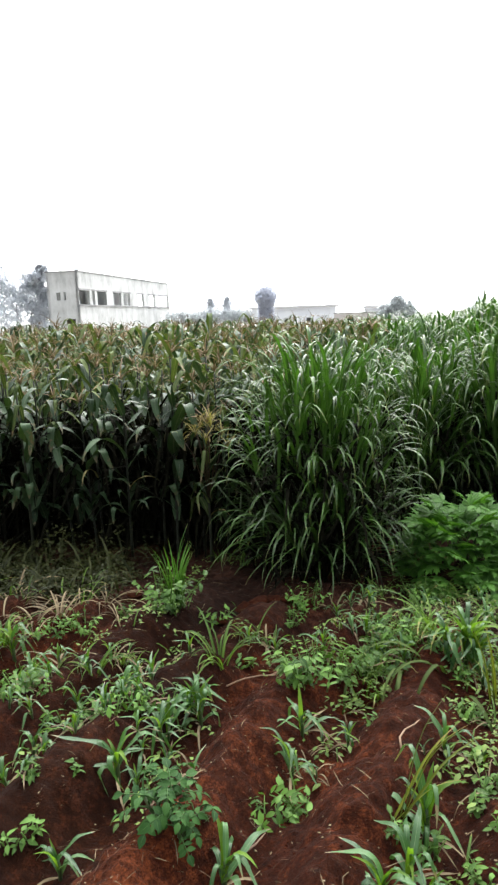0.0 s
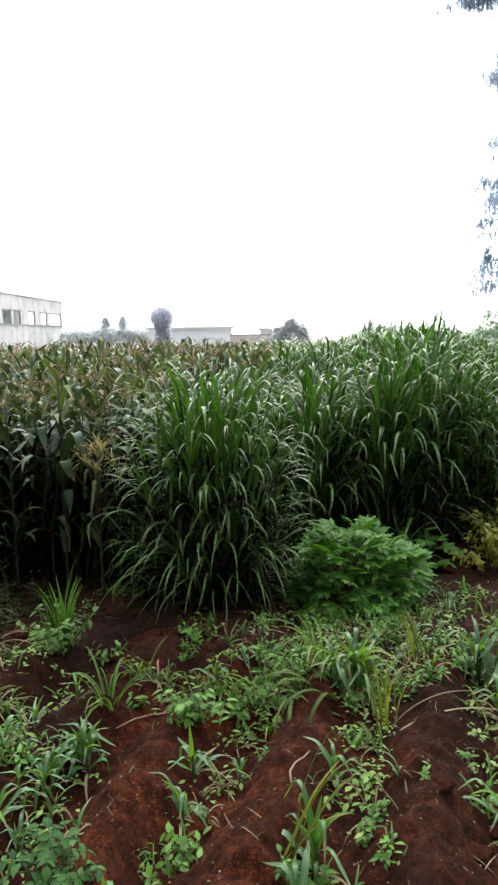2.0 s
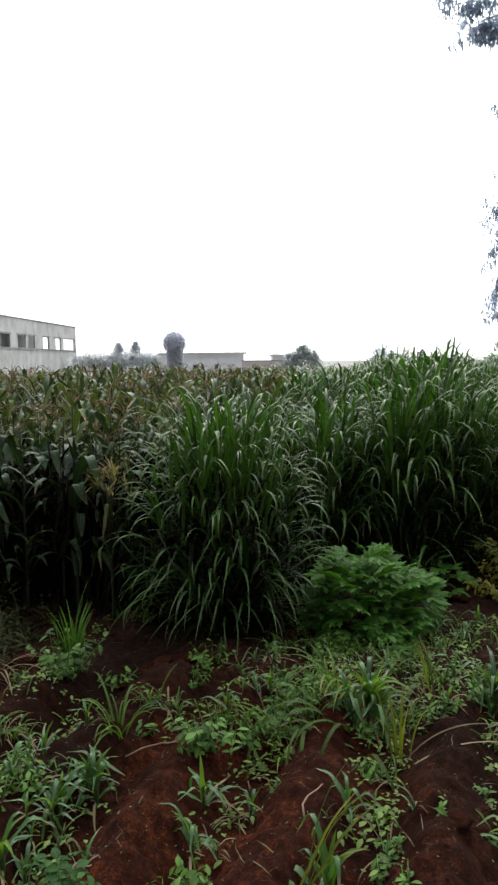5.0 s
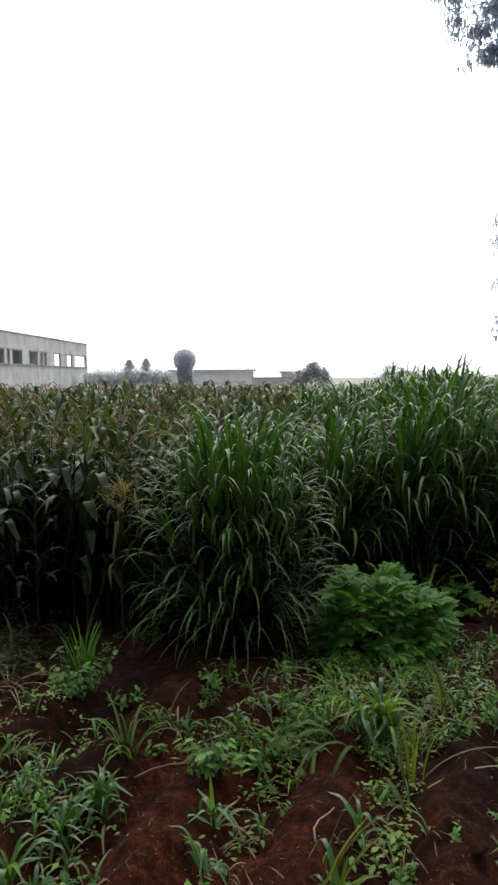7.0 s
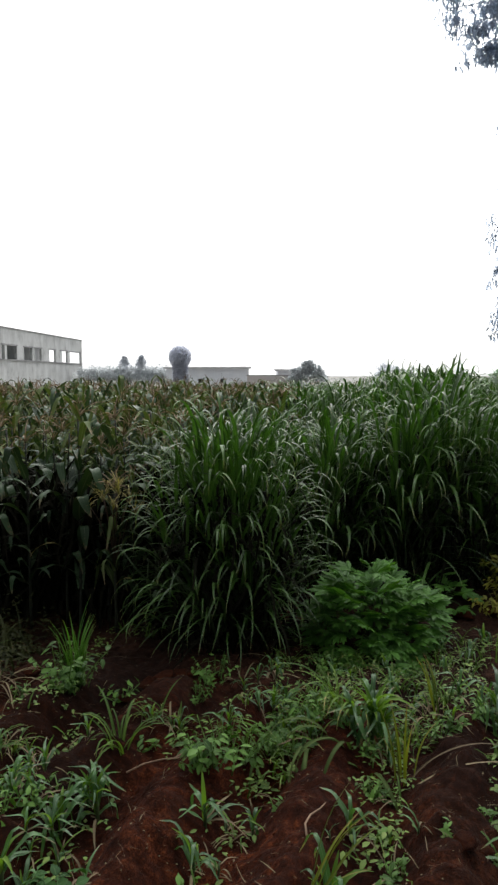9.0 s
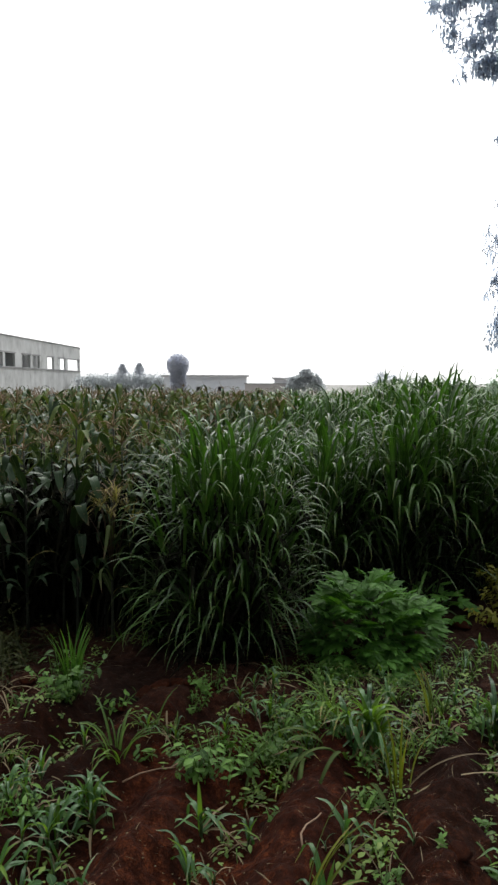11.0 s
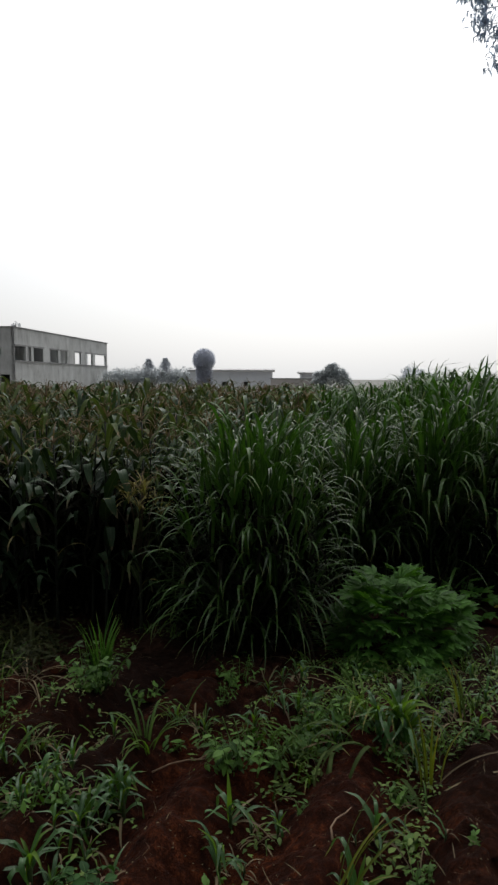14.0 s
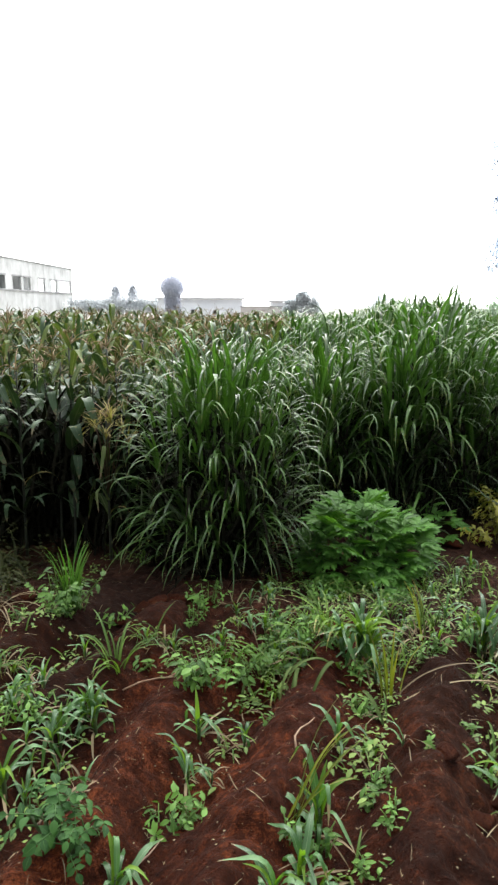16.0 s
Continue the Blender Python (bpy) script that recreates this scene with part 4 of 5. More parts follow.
for x, y, size, n in ((-1.71, 3.29, 0.7, 14), (-1.61, 3.44, 0.8, 16), (-1.35, 3.7, 0.7, 10), (-0.9, 2.75, 0.5, 9), (0.0, 2.75, 0.45, 6), (1.25, 2.75, 0.6, 7), (0.5, 2.15, 0.5, 6), (-0.05, 3.95, 0.6, 8),
                      (-1.15, 2.95, 0.55, 9), (-0.45, 3.28, 0.5, 9), (0.95, 3.35, 0.6, 9), (0.62, 2.66, 0.45, 7), (1.6, 3.1, 0.6, 8), (-0.05, 2.42, 0.45, 7), (-0.14, 2.2, 0.4, 7)):
    grass_tuft(x, y, size, n, rng, DRY, "withered straw-coloured grass tuft on red soil")
for k in range(9):
    x, y = rng.uniform(-2.5, -1.45), rng.uniform(3.55, 4.1)
    grass_tuft(x, y, rng.uniform(0.6, 1.0), 12, rng, DRY[:4] + TUFT[:2], "tangled half-dry grass tuft at the foot of the maize", 20)
grass_tuft(-1.0, 3.7, 1.12, 42, rng, UPRIGHT, "tall upright bright green grass tuft rising from low weeds", 3)
grass_tuft(1.59, 4.21, 0.5, 5, rng, UPRIGHT, "small upright tuft of broad pale blades", 6)
grass_tuft(0.67, 2.75, 0.95, 9, rng, YELLOW, "upright yellow-green grass tuft at the ridge edge", 3)
grass_tuft(0.36, 3.39, 0.45, 7, rng, YELLOW, "short yellow-green grass tuft among weeds", 16)
grass_tuft(0.13, 1.88, 1.0, 7, rng, SLENDER, "tall tuft of long yellowish grass blades on the ridge", 30, toward=8, fan=26)
grass_tuft(0.98, 3.27, 0.8, 5, rng, SLENDER, "few long thin grass blades leaning over weeds", 16, toward=150)
rng = random.Random(112)
STRAPS = [mesh_of("blade", blade(0.5 * rng.uniform(0.8, 1.1), 0.023, rng.uniform(12, 26), rng.uniform(158, 174), rng.uniform(0.9, 1.2), 0.35, 12, rng.uniform(-0.1, 0.1), 0.06, 0.7, rng), M["olive_tuft"]) for _ in range(6)]
for x, y, n in ((0.47, 2.92, 3), (0.38, 2.98, 2), (0.28, 2.95, 3), (0.55, 2.86, 2), (0.18, 2.98, 2), (0.06, 2.96, 3)):
    grass_tuft(x, y, rng.uniform(0.75, 1.05), n, rng, STRAPS, "tuft of long strap-like green blades hanging over", 10, toward=222, fan=44)
rng = random.Random(113)
for k in range(34):
    x, y = rng.uniform(-0.25, 1.9), rng.uniform(2.85, 4.3)
    if x < 0.2 and y > 3.5:
        x += 0.9
    grass_tuft(x, y, rng.uniform(0.3, 0.55), 10, rng, TUFT if k % 3 else TUFT[:4] + DRY, "small tuft of arching green grass among weeds", 24)
for x, y, size, n in ((0.56, 3.2, 0.65, 7), (0.48, 3.28, 0.7, 7), (0.36, 3.3, 0.6, 5), (-0.02, 2.98, 0.5, 5), (0.15, 3.1, 0.6, 6)):
    grass_tuft(x, y, size, n, rng, LONG, "tuft of long arching green grass blades", 20, toward=225)

for x, y, turn, start, end, reach in ((0.70, 2.74, 4, 34, 132, 0.62), (0.68, 2.68, -2, 46, 116, 0.62), (0.18, 4.29, 170, 50, 140, 0.4)):
    me = mesh_of("dry_blade", blade(reach, 0.011, start, end, 1.0, 0.5, 14, 0.05, 0.1, 0.8, rng), M["straw"])
    ob = tagged(new("dry_blade", me), "long arched dry grass blade over the ridge", "grass blade", "dry blades")
    ob.matrix_basis = place(x, y, ground_z(x, y) - 0.01, turn)

# ---------------------------------------------------------------- broad-leaved weeds
rng = random.Random(121)


def sprig_shape(rng, h, size):
    """A stem that leans out, with pairs of oval leaves and one at the tip, all grown together."""
    g = Geo()
    bow = rng.uniform(0.05, 0.3)
    at = lambda t: Vector((bow * h * t * t, 0, h * t))
    n = max(2, int(h / 0.035))
    steps = [0.0] + [0.2 + 0.8 * k / n for k in range(n + 1)]
    g.add(stick([at(t) for t in steps], [0.004 - 0.0022 * t for t in steps], 4))
    for k in range(n + 1):
        t = steps[k + 1]
        for side in ((0,) if k == n else (-1, 1)):
            m = Matrix.Translation(at(t)) @ Matrix.Rotation(radians(90 * k + side * 85 + rng.uniform(-30, 30)), 4, "Z") @ Matrix.Rotation(radians(rng.uniform(-30, 20)), 4, "Y") @ Matrix.Rotation(radians(rng.uniform(-20, 20)), 4, "X")
            long = size * rng.uniform(0.65, 1.2) * (0.75 + 0.4 * t)
            foot = len(g.v)
            g.add(oval_leaf(long, long * 0.48, rng.uniform(0.05, 0.5), 0.22, 5, 0.8), m @ Matrix.Translation((0.15 * long, 0, 0)))
            ring = 4 * (k + 1)
            g.f.append((ring + (0 if side < 0 else 2), ring + (1 if side < 0 else 3), foot + 1))
    return g.v, g.f, g.uv


SPRIGS = {(key, h): [mesh_of("sprig", sprig_shape(rng, h, size), M[key]) for _ in range(6)]
          for key, h, size in (("weed", 0.05, 0.034), ("weed", 0.09, 0.038), ("weed", 0.14, 0.039), ("weed", 0.21, 0.044), ("yellow_weed", 0.4, 0.06))}


def leafy_weed(x, y, h, stems, rng, key, label, name="weed", group="weeds", wide=1.0):
    weed = thing(name, place(x, y, ground_z(x, y)), label, name.replace("_", " "), group)
    tall = min((k[1] for k in SPRIGS if k[0] == key), key=lambda v: abs(v - h))
    for _ in range(stems):
        a, r = rng.uniform(0, 360), wide * 0.35 * h * math.sqrt(rng.random())
        m = place(r * math.cos(radians(a)), r * math.sin(radians(a)), -0.01, a + rng.uniform(-40, 40), rng.uniform(4, 44), a, h / tall * rng.uniform(0.7, 1.05))
        child("sprig", rng.choice(SPRIGS[key, tall]), weed, m)
    return weed


def compound_leaf(rng, reach):
    """A feathered leaf: a bowed stalk with pairs of oval leaflets and a larger one at its end."""
    g = Geo()
    at = lambda t: Vector((reach * (0.35 * t + 0.55 * t * t), 0, reach * (0.95 * t - 0.5 * t * t)))
    steps = [0.0, 0.25, 0.5, 0.75, 1.0]
    g.add(stick([at(t) for t in steps], [0.0042, 0.0038, 0.0032, 0.0026, 0.002], 5))
    for t, size in ((0.5, 0.2), (0.7, 0.29), (0.87, 0.32)):
        for side in (-1, 1):
            m = Matrix.Translation(at(t)) @ Matrix.Rotation(radians(side * rng.uniform(55, 80)), 4, "Z") @ Matrix.Rotation(radians(rng.uniform(-14, 16)), 4, "Y") @ Matrix.Rotation(radians(rng.uniform(-16, 16)), 4, "X")
            long = reach * size * rng.uniform(0.85, 1.15)
            g.add(oval_leaf(long, long * 0.62, rng.uniform(0.1, 0.45), 0.24, 6, 0.85), m)
    m = Matrix.Translation(at(1.0)) @ Matrix.Rotation(radians(rng.uniform(0, 25)), 4, "Y")
    g.add(oval_leaf(reach * 0.38, reach * 0.25, 0.3, 0.22, 6, 0.85), m)
    return g.v, g.f, g.uv


COMPOUND = [mesh_of("leaf", compound_leaf(rng, 0.135), M["potato"]) for _ in range(6)]


def potato_plant(x, y, stems, rng, s=1.0):
    plant = thing("potato_plant", place(x, y, ground_z(x, y)), "bushy dull green potato plant with oval leaflets", "potato plant", "potato plants")
    for k in range(stems):
        a = k * 137.5 + rng.uniform(-20, 20)
        lean = 12 + 38 * (k / stems)
        tall = rng.uniform(0.09, 0.14) * s
        m = place(0, 0, -0.01, a, lean, a)
        child("stem", mesh_of("stem", stick([Vector((0, 0, 0)), Vector((0.01, 0, tall * 0.5)), Vector((0, 0, tall))], [0.006, 0.0055, 0.004], 6), M["stem"]), plant, m)
        for q in range(3):
            n = m @ place(0, 0, tall * (0.45 + 0.27 * q), q * 137 + rng.uniform(-30, 30), s=s * rng.uniform(0.75, 1.05))
            child("leaf", rng.choice(COMPOUND), plant, n)


potato_plant(-0.56, 1.72, 7, rng, 0.85)
potato_plant(-0.49, 1.68, 4, rng, 0.75)
WEEDS = (
    (-0.16, 2.05, 0.11), (-0.11, 2.78, 0.2), (-0.03, 2.89, 0.14), (-0.18, 2.73, 0.15), (-0.21, 3.86, 0.18), (-0.30, 3.64, 0.12), (-0.75, 3.73, 0.11),
    (-1.02, 3.6, 0.24), (-0.97, 3.66, 0.2), (0.91, 3.03, 0.09), (0.50, 2.17, 0.07), (0.45, 2.12, 0.06), (0.49, 1.86, 0.09),
    (0.69, 2.22, 0.05), (0.92, 2.45, 0.05), (0.88, 2.20, 0.04), (0.94, 2.24, 0.04), (1.28, 2.82, 0.08), (0.24, 1.85, 0.1), (0.15, 1.82, 0.08),
    (-0.50, 3.06, 0.06), (0.58, 2.69, 0.08), (0.51, 2.69, 0.08), (0.10, 2.48, 0.05), (1.25, 3.37, 0.12), (1.11, 3.22, 0.10), (1.04, 4.00, 0.10),
    (0.50, 4.07, 0.15), (0.45, 4.26, 0.12), (0.62, 4.13, 0.12), (0.81, 4.18, 0.12), (-1.49, 3.45, 0.12), (-1.58, 3.34, 0.12), (-1.67, 3.19, 0.12),
    (-1.31, 3.75, 0.09), (-0.99, 1.71, 0.06), (-1.02, 1.66, 0.05), (-1.21, 2.47, 0.11), (-0.74, 2.53, 0.11), (-0.92, 2.31, 0.10),
    (-1.10, 2.67, 0.11), (-0.86, 2.42, 0.10), (-1.05, 1.89, 0.06), (0.40, 1.72, 0.08), (0.45, 2.06, 0.05), (-0.22, 1.98, 0.08), (-0.27, 1.94, 0.08),
    (0.52, 2.41, 0.06), (0.52, 2.13, 0.06), (-0.95, 1.97, 0.05), (-1.42, 2.50, 0.10), (-1.33, 2.58, 0.08), (0.17, 3.27, 0.18),
    (0.52, 2.93, 0.09), (0.98, 3.07, 0.08), (0.2, 3.1, 0.2), (0.4, 3.12, 0.16), (0.75, 3.1, 0.12), (-1.55, 2.85, 0.14), (-1.5, 2.6, 0.12),
)
for x, y, h in WEEDS:
    leafy_weed(x, y, h, 4 if h < 0.07 else 8 if h < 0.13 else 15, rng, "weed", "low bright green broad-leaved weed on red soil", wide=1.0 if y > 3.5 else 1.4 if h > 0.1 else 1.2)
for x, y, h, stems in ((2.37, 5.4, 0.5, 20), (2.1, 5.3, 0.34, 12), (2.6, 5.65, 0.48, 16)):
    leafy_weed(x, y, h, stems, rng, "yellow_weed", "yellowing leafy bush at the field's edge", "yellow_bush", "yellowing bushes", 1.3)


def weed_cover():
    """The low carpet of weeds that nobody could count."""
    rng = random.Random(131)
    shapes = [oval_leaf(1.0, rng.uniform(0.45, 0.65), rng.uniform(0.0, 0.4), 0.2, 3) for _ in range(5)]
    fine = [blade(1.0, 0.05, rng.uniform(10, 35), rng.uniform(70, 150), 1.5, 0.4, 5, 0.1, 0.0, 0.7, rng) for _ in range(6)]
    green, grassy, brown = Geo(), Geo(), Geo()

    def cluster(x, y, leaves, size, lift):
        z = ground_z(x, y)
        for _ in range(leaves):
            dx, dy = rng.gauss(0, size * 0.85), rng.gauss(0, size * 0.85)
            m = place(x + dx, y + dy, z + lift * rng.random() + 0.006, rng.uniform(0, 360), rng.uniform(-20, 20), rng.uniform(0, 360), size * rng.uniform(0.6, 1.2))
            green.add(rng.choice(shapes), m)

    for _ in range(3900):
        y = rng.uniform(1.2, 4.9)
        x = rng.uniform(-1, 1) * (0.6 * y + 0.7)
        crest = ridge_top(x, y) * (1 - smooth(2.9, 3.5, y))
        dense = 0.5 + 0.5 * noise.noise((x * 1.4, y * 1.4, 12.0)) + (0.12 if 2.7 < y < 4.3 and x > -0.2 else 0) + (0.12 if x < -0.55 and 1.9 < y < 3.2 else 0) - (0.6 if x < -1.1 and y > 3.4 else 0) - 1.1 * crest - (0.3 if y < 2.2 else 0)
        if -0.95 < x < 0.15 and 3.4 < y < 4.7:
            dense -= 0.9
        if rng.random() > dense:
            continue
        cluster(x, y, rng.randint(5, 9), rng.uniform(0.02, 0.038), 0.07)
        if rng.random() < 0.22:
            for _ in range(rng.randint(2, 5)):
                grassy.add(rng.choice(fine), place(x + rng.gauss(0, 0.02), y + rng.gauss(0, 0.02), ground_z(x, y), rng.uniform(0, 360), s=rng.uniform(0.08, 0.24)))
    # the same growth goes on over the field round about
    for _ in range(2600):
        x, y = rng.uniform(-4.5, 4.5), rng.uniform(-3.0, 4.6)
        if abs(x) < 0.6 * max(y, 0.4) + 0.7 or rng.random() > 0.55 + 0.5 * noise.noise((x * 1.4, y * 1.4, 12.0)) - 0.6 * ridge_top(x, y):
            continue
        cluster(x, y, rng.randint(5, 9), rng.uniform(0.02, 0.038), 0.07)
    # the foot of the maize: brownish low growth, its colour darkened as shade
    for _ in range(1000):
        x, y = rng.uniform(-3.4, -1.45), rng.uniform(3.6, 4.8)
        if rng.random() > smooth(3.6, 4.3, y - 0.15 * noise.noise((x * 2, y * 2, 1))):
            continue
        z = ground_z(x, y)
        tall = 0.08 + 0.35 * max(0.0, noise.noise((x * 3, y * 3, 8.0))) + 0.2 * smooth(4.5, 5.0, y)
        for _ in range(9):
            s = rng.uniform(0.02, 0.05)
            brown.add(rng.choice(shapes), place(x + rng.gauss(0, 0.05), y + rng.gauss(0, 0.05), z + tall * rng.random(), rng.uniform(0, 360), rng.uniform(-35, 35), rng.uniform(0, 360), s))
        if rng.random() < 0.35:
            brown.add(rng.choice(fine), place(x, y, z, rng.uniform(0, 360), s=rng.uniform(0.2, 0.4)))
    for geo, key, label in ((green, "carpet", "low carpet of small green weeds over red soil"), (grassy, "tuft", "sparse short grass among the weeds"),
                            (brown, "brown_weed", "brownish low weeds, coloured darker as shade, at the foot of the maize")):
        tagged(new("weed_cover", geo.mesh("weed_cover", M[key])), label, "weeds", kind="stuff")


weed_cover()


def litter():
    """Bits of straw and dead leaf on the soil."""
    rng = random.Random(141)
    g = Geo()
    bits = [oval_leaf(1.0, rng.uniform(0.25, 0.9), rng.uniform(-0.5, 0.6), rng.uniform(-0.6, 0.8), 3, rng.uniform(0.6, 1.4)) for _ in range(8)]
    straws = [blade(1.0, rng.uniform(0.02, 0.05), 80, rng.uniform(88, 104), 1.0, 0.6, 6, rng.uniform(-0.25, 0.25), 0.5, 0.7, rng) for _ in range(7)]
    for _ in range(2300):
        y = 1.3 + 3.2 * rng.random() ** 1.1
        x = rng.uniform(-0.57, 0.62) * y
        z = ground_z(x, y) + 0.008
        if rng.random() < 0.5:
            g.add(rng.choice(bits), place(x, y, z, rng.uniform(0, 360), rng.uniform(-20, 20), rng.uniform(0, 360), rng.uniform(0.004, 0.011)))
        else:
            g.add(rng.choice(straws), place(x, y, z, rng.uniform(0, 360), s=0.012 + 0.09 * rng.random() ** 4))
    tagged(new("dry_litter", g.mesh("dry_litter", M["straw"])), "scattered straw and dead leaf bits on red soil", "litter", kind="stuff")
    strands = [blade(1.0, rng.uniform(0.012, 0.03), 76, rng.uniform(90, 112), 1.0, 0.4, 7, rng.uniform(-0.5, 0.5), 0.8, 0.8, rng) for _ in range(9)]
    fine = Geo()
    for _ in range(1600):
        y = 1.3 + 2.3 * rng.random()
        x = rng.uniform(-0.57, 0.62) * y
        if ridge_top(x, y) < 0.35:
            continue
        fine.add(rng.choice(strands), place(x, y, ground_z(x, y) + 0.004, rng.uniform(0, 360), rng.uniform(-12, 12), rng.uniform(0, 360), s=0.01 + 0.05 * rng.random() ** 3))
    tagged(new("root_strands", fine.mesh("root_strands", M["strand"])), "thin reddish roots and straw strands strewn on the ridges", "litter", kind="stuff")
    for x, y, turn, length in ((-0.34, 1.62, 75, 0.24), (-0.68, 1.98, 60, 0.22), (-0.35, 2.95, 30, 0.5), (-0.55, 2.85, 25, 0.35), (0.2, 2.2, 70, 0.2), (0.95, 1.95, 130, 0.2)):
        pts = [Vector((length * t, 0.02 * math.sin(5 * t), 0.012 * math.sin(3 * t))) for t in (0, 0.25, 0.5, 0.75, 1)]
        ob = tagged(new("dead_stalk", mesh_of("dead_stalk", stick(pts, [0.0045, 0.004, 0.0035, 0.003, 0.002], 5), M["twig"])), "dead brown stalk lying on the soil", "stalk", "dead stalks")
        ob.matrix_basis = place(x, y, ground_z(x, y) + 0.012, turn)


litter()

# ---------------------------------------------------------------- trees


def leaf_cloud(g, centre, radius, count, rng, size, droop=0.0, shapes=None, flat=1.0, fill=0.4):
    """Leaves in an uneven ball."""
    for _ in range(count):
        d = Vector((rng.gauss(0, 1), rng.gauss(0, 1), rng.gauss(0, 1))).normalized()
        r = radius * rng.random() ** fill
        p = centre + Vector((d.x * r, d.y * r, d.z * r * flat))
        m = Matrix.Translation(p) @ Matrix.Rotation(rng.uniform(0, 6.28), 4, "Z") @ Matrix.Rotation(radians(droop + rng.uniform(-50, 50)), 4, "Y")
        g.add(rng.choice(shapes), m @ Matrix.Scale(size * rng.uniform(0.7, 1.3), 4))


rng = random.Random(151)
SLIM = [oval_leaf(1.0, rng.uniform(0.24, 0.36), rng.uniform(0.1, 0.8), 0.2, 4, 0.9) for _ in range(6)]
BROAD = [oval_leaf(1.0, 0.6, rng.uniform(0.0, 0.4), 0.2, 2, 0.9) for _ in range(4)]


def eucalyptus():
    rng = random.Random(153)
    tree = thing("eucalyptus_tree", place(8.12, 18.3, ground_z(8.12, 18.3)), "tall slender eucalyptus with two pale trunks and drooping leaves", "tree")
    trunk = [Vector((-0.02 * k + 0.05 * math.sin(k), 0.03 * k, 1.3 * k - 0.1)) for k in range(12)]
    main = child("trunk", mesh_of("trunk", stick(trunk, [0.17 - 0.012 * k for k in range(12)], 10), M["bark"]), tree)
    second = [Vector((0.0, 0, 3.6)), Vector((-0.1, 0, 4.6)), Vector((-0.22, 0.05, 6.0)), Vector((-0.4, 0.1, 7.6)), Vector((-0.65, 0.1, 9.2)), Vector((-0.9, 0.2, 11.0)), Vector((-1.0, 0.2, 13.0))]
    child("trunk", mesh_of("trunk", stick(second, [0.1, 0.095, 0.085, 0.075, 0.065, 0.05, 0.03], 8), M["bark"]), tree)
    g = Geo()

    def limb(z, turn, reach, rise, sprays):
        k = z / 1.3
        root = trunk[min(10, int(k))].lerp(trunk[min(11, int(k) + 1)], k - int(k)) if k < 11 else trunk[11]
        a = radians(turn)
        tip = root + Vector((reach * math.cos(a), reach * math.sin(a), rise))
        mid = root.lerp(tip, 0.55) + Vector((0, 0, 0.15 * reach))
        child("limb", mesh_of("limb", stick([root, mid, tip], [0.03 + 0.012 * reach, 0.02, 0.006], 5), M["bark"]), main)
        for s in range(sprays):
            t = 0.35 + 0.65 * (s + rng.random()) / sprays
            p = (root.lerp(mid, t / 0.55) if t < 0.55 else mid.lerp(tip, (t - 0.55) / 0.45)) + Vector((rng.gauss(0, 0.14), rng.gauss(0, 0.2), rng.gauss(0, 0.12)))
            leaf_cloud(g, p + Vector((0, 0, -0.12)), rng.uniform(0.16, 0.34), rng.randint(24, 38), rng, 0.175, 14, SLIM, 0.9, 0.4)

    for k in range(60):
        z = 3.5 + 6.6 * (k + rng.random()) / 60
        limb(z, rng.uniform(0, 360), rng.uniform(0.35, 0.95), rng.uniform(-0.25, 0.45), 5)
    for k in range(24):
        limb(10.4 + 3.4 * (k + rng.random()) / 24, rng.uniform(0, 360), rng.uniform(0.6, 1.8), rng.uniform(0.0, 0.6), 6)
    # low drooping sprays and the long boughs high up
    limb(3.6, 183, 1.5, -0.25, 6)
    for z, turn, reach, rise in ((9.2, 180, 1.35, -0.3), (8.7, 174, 1.2, 0.0), (6.8, 181, 1.3, 0.0), (6.1, 186, 1.5, -0.2), (5.6, 178, 1.3, 0.1), (4.9, 179, 1.45, -0.2), (4.3, 186, 1.4, -0.15), (3.8, 174, 1.3, 0.0)):
        limb(z, turn, reach, rise, 7)
    for z, turn, reach, rise in ((10.15, 180, 1.9, 0.25), (10.45, 176, 2.3, 0.2), (10.75, 184, 2.6, 0.35), (11.05, 180, 2.9, 0.5), (11.35, 186, 3.1, 0.6), (11.75, 176, 3.1, 0.6), (12.2, 183, 3.2, 0.5), (12.8, 172, 2.4, 0.6)):
        limb(z, turn, reach, rise, 15)
    tagged(child("crown", g.mesh("crown", M["tree_leaf_hazed"]), tree), kind="stuff")


eucalyptus()


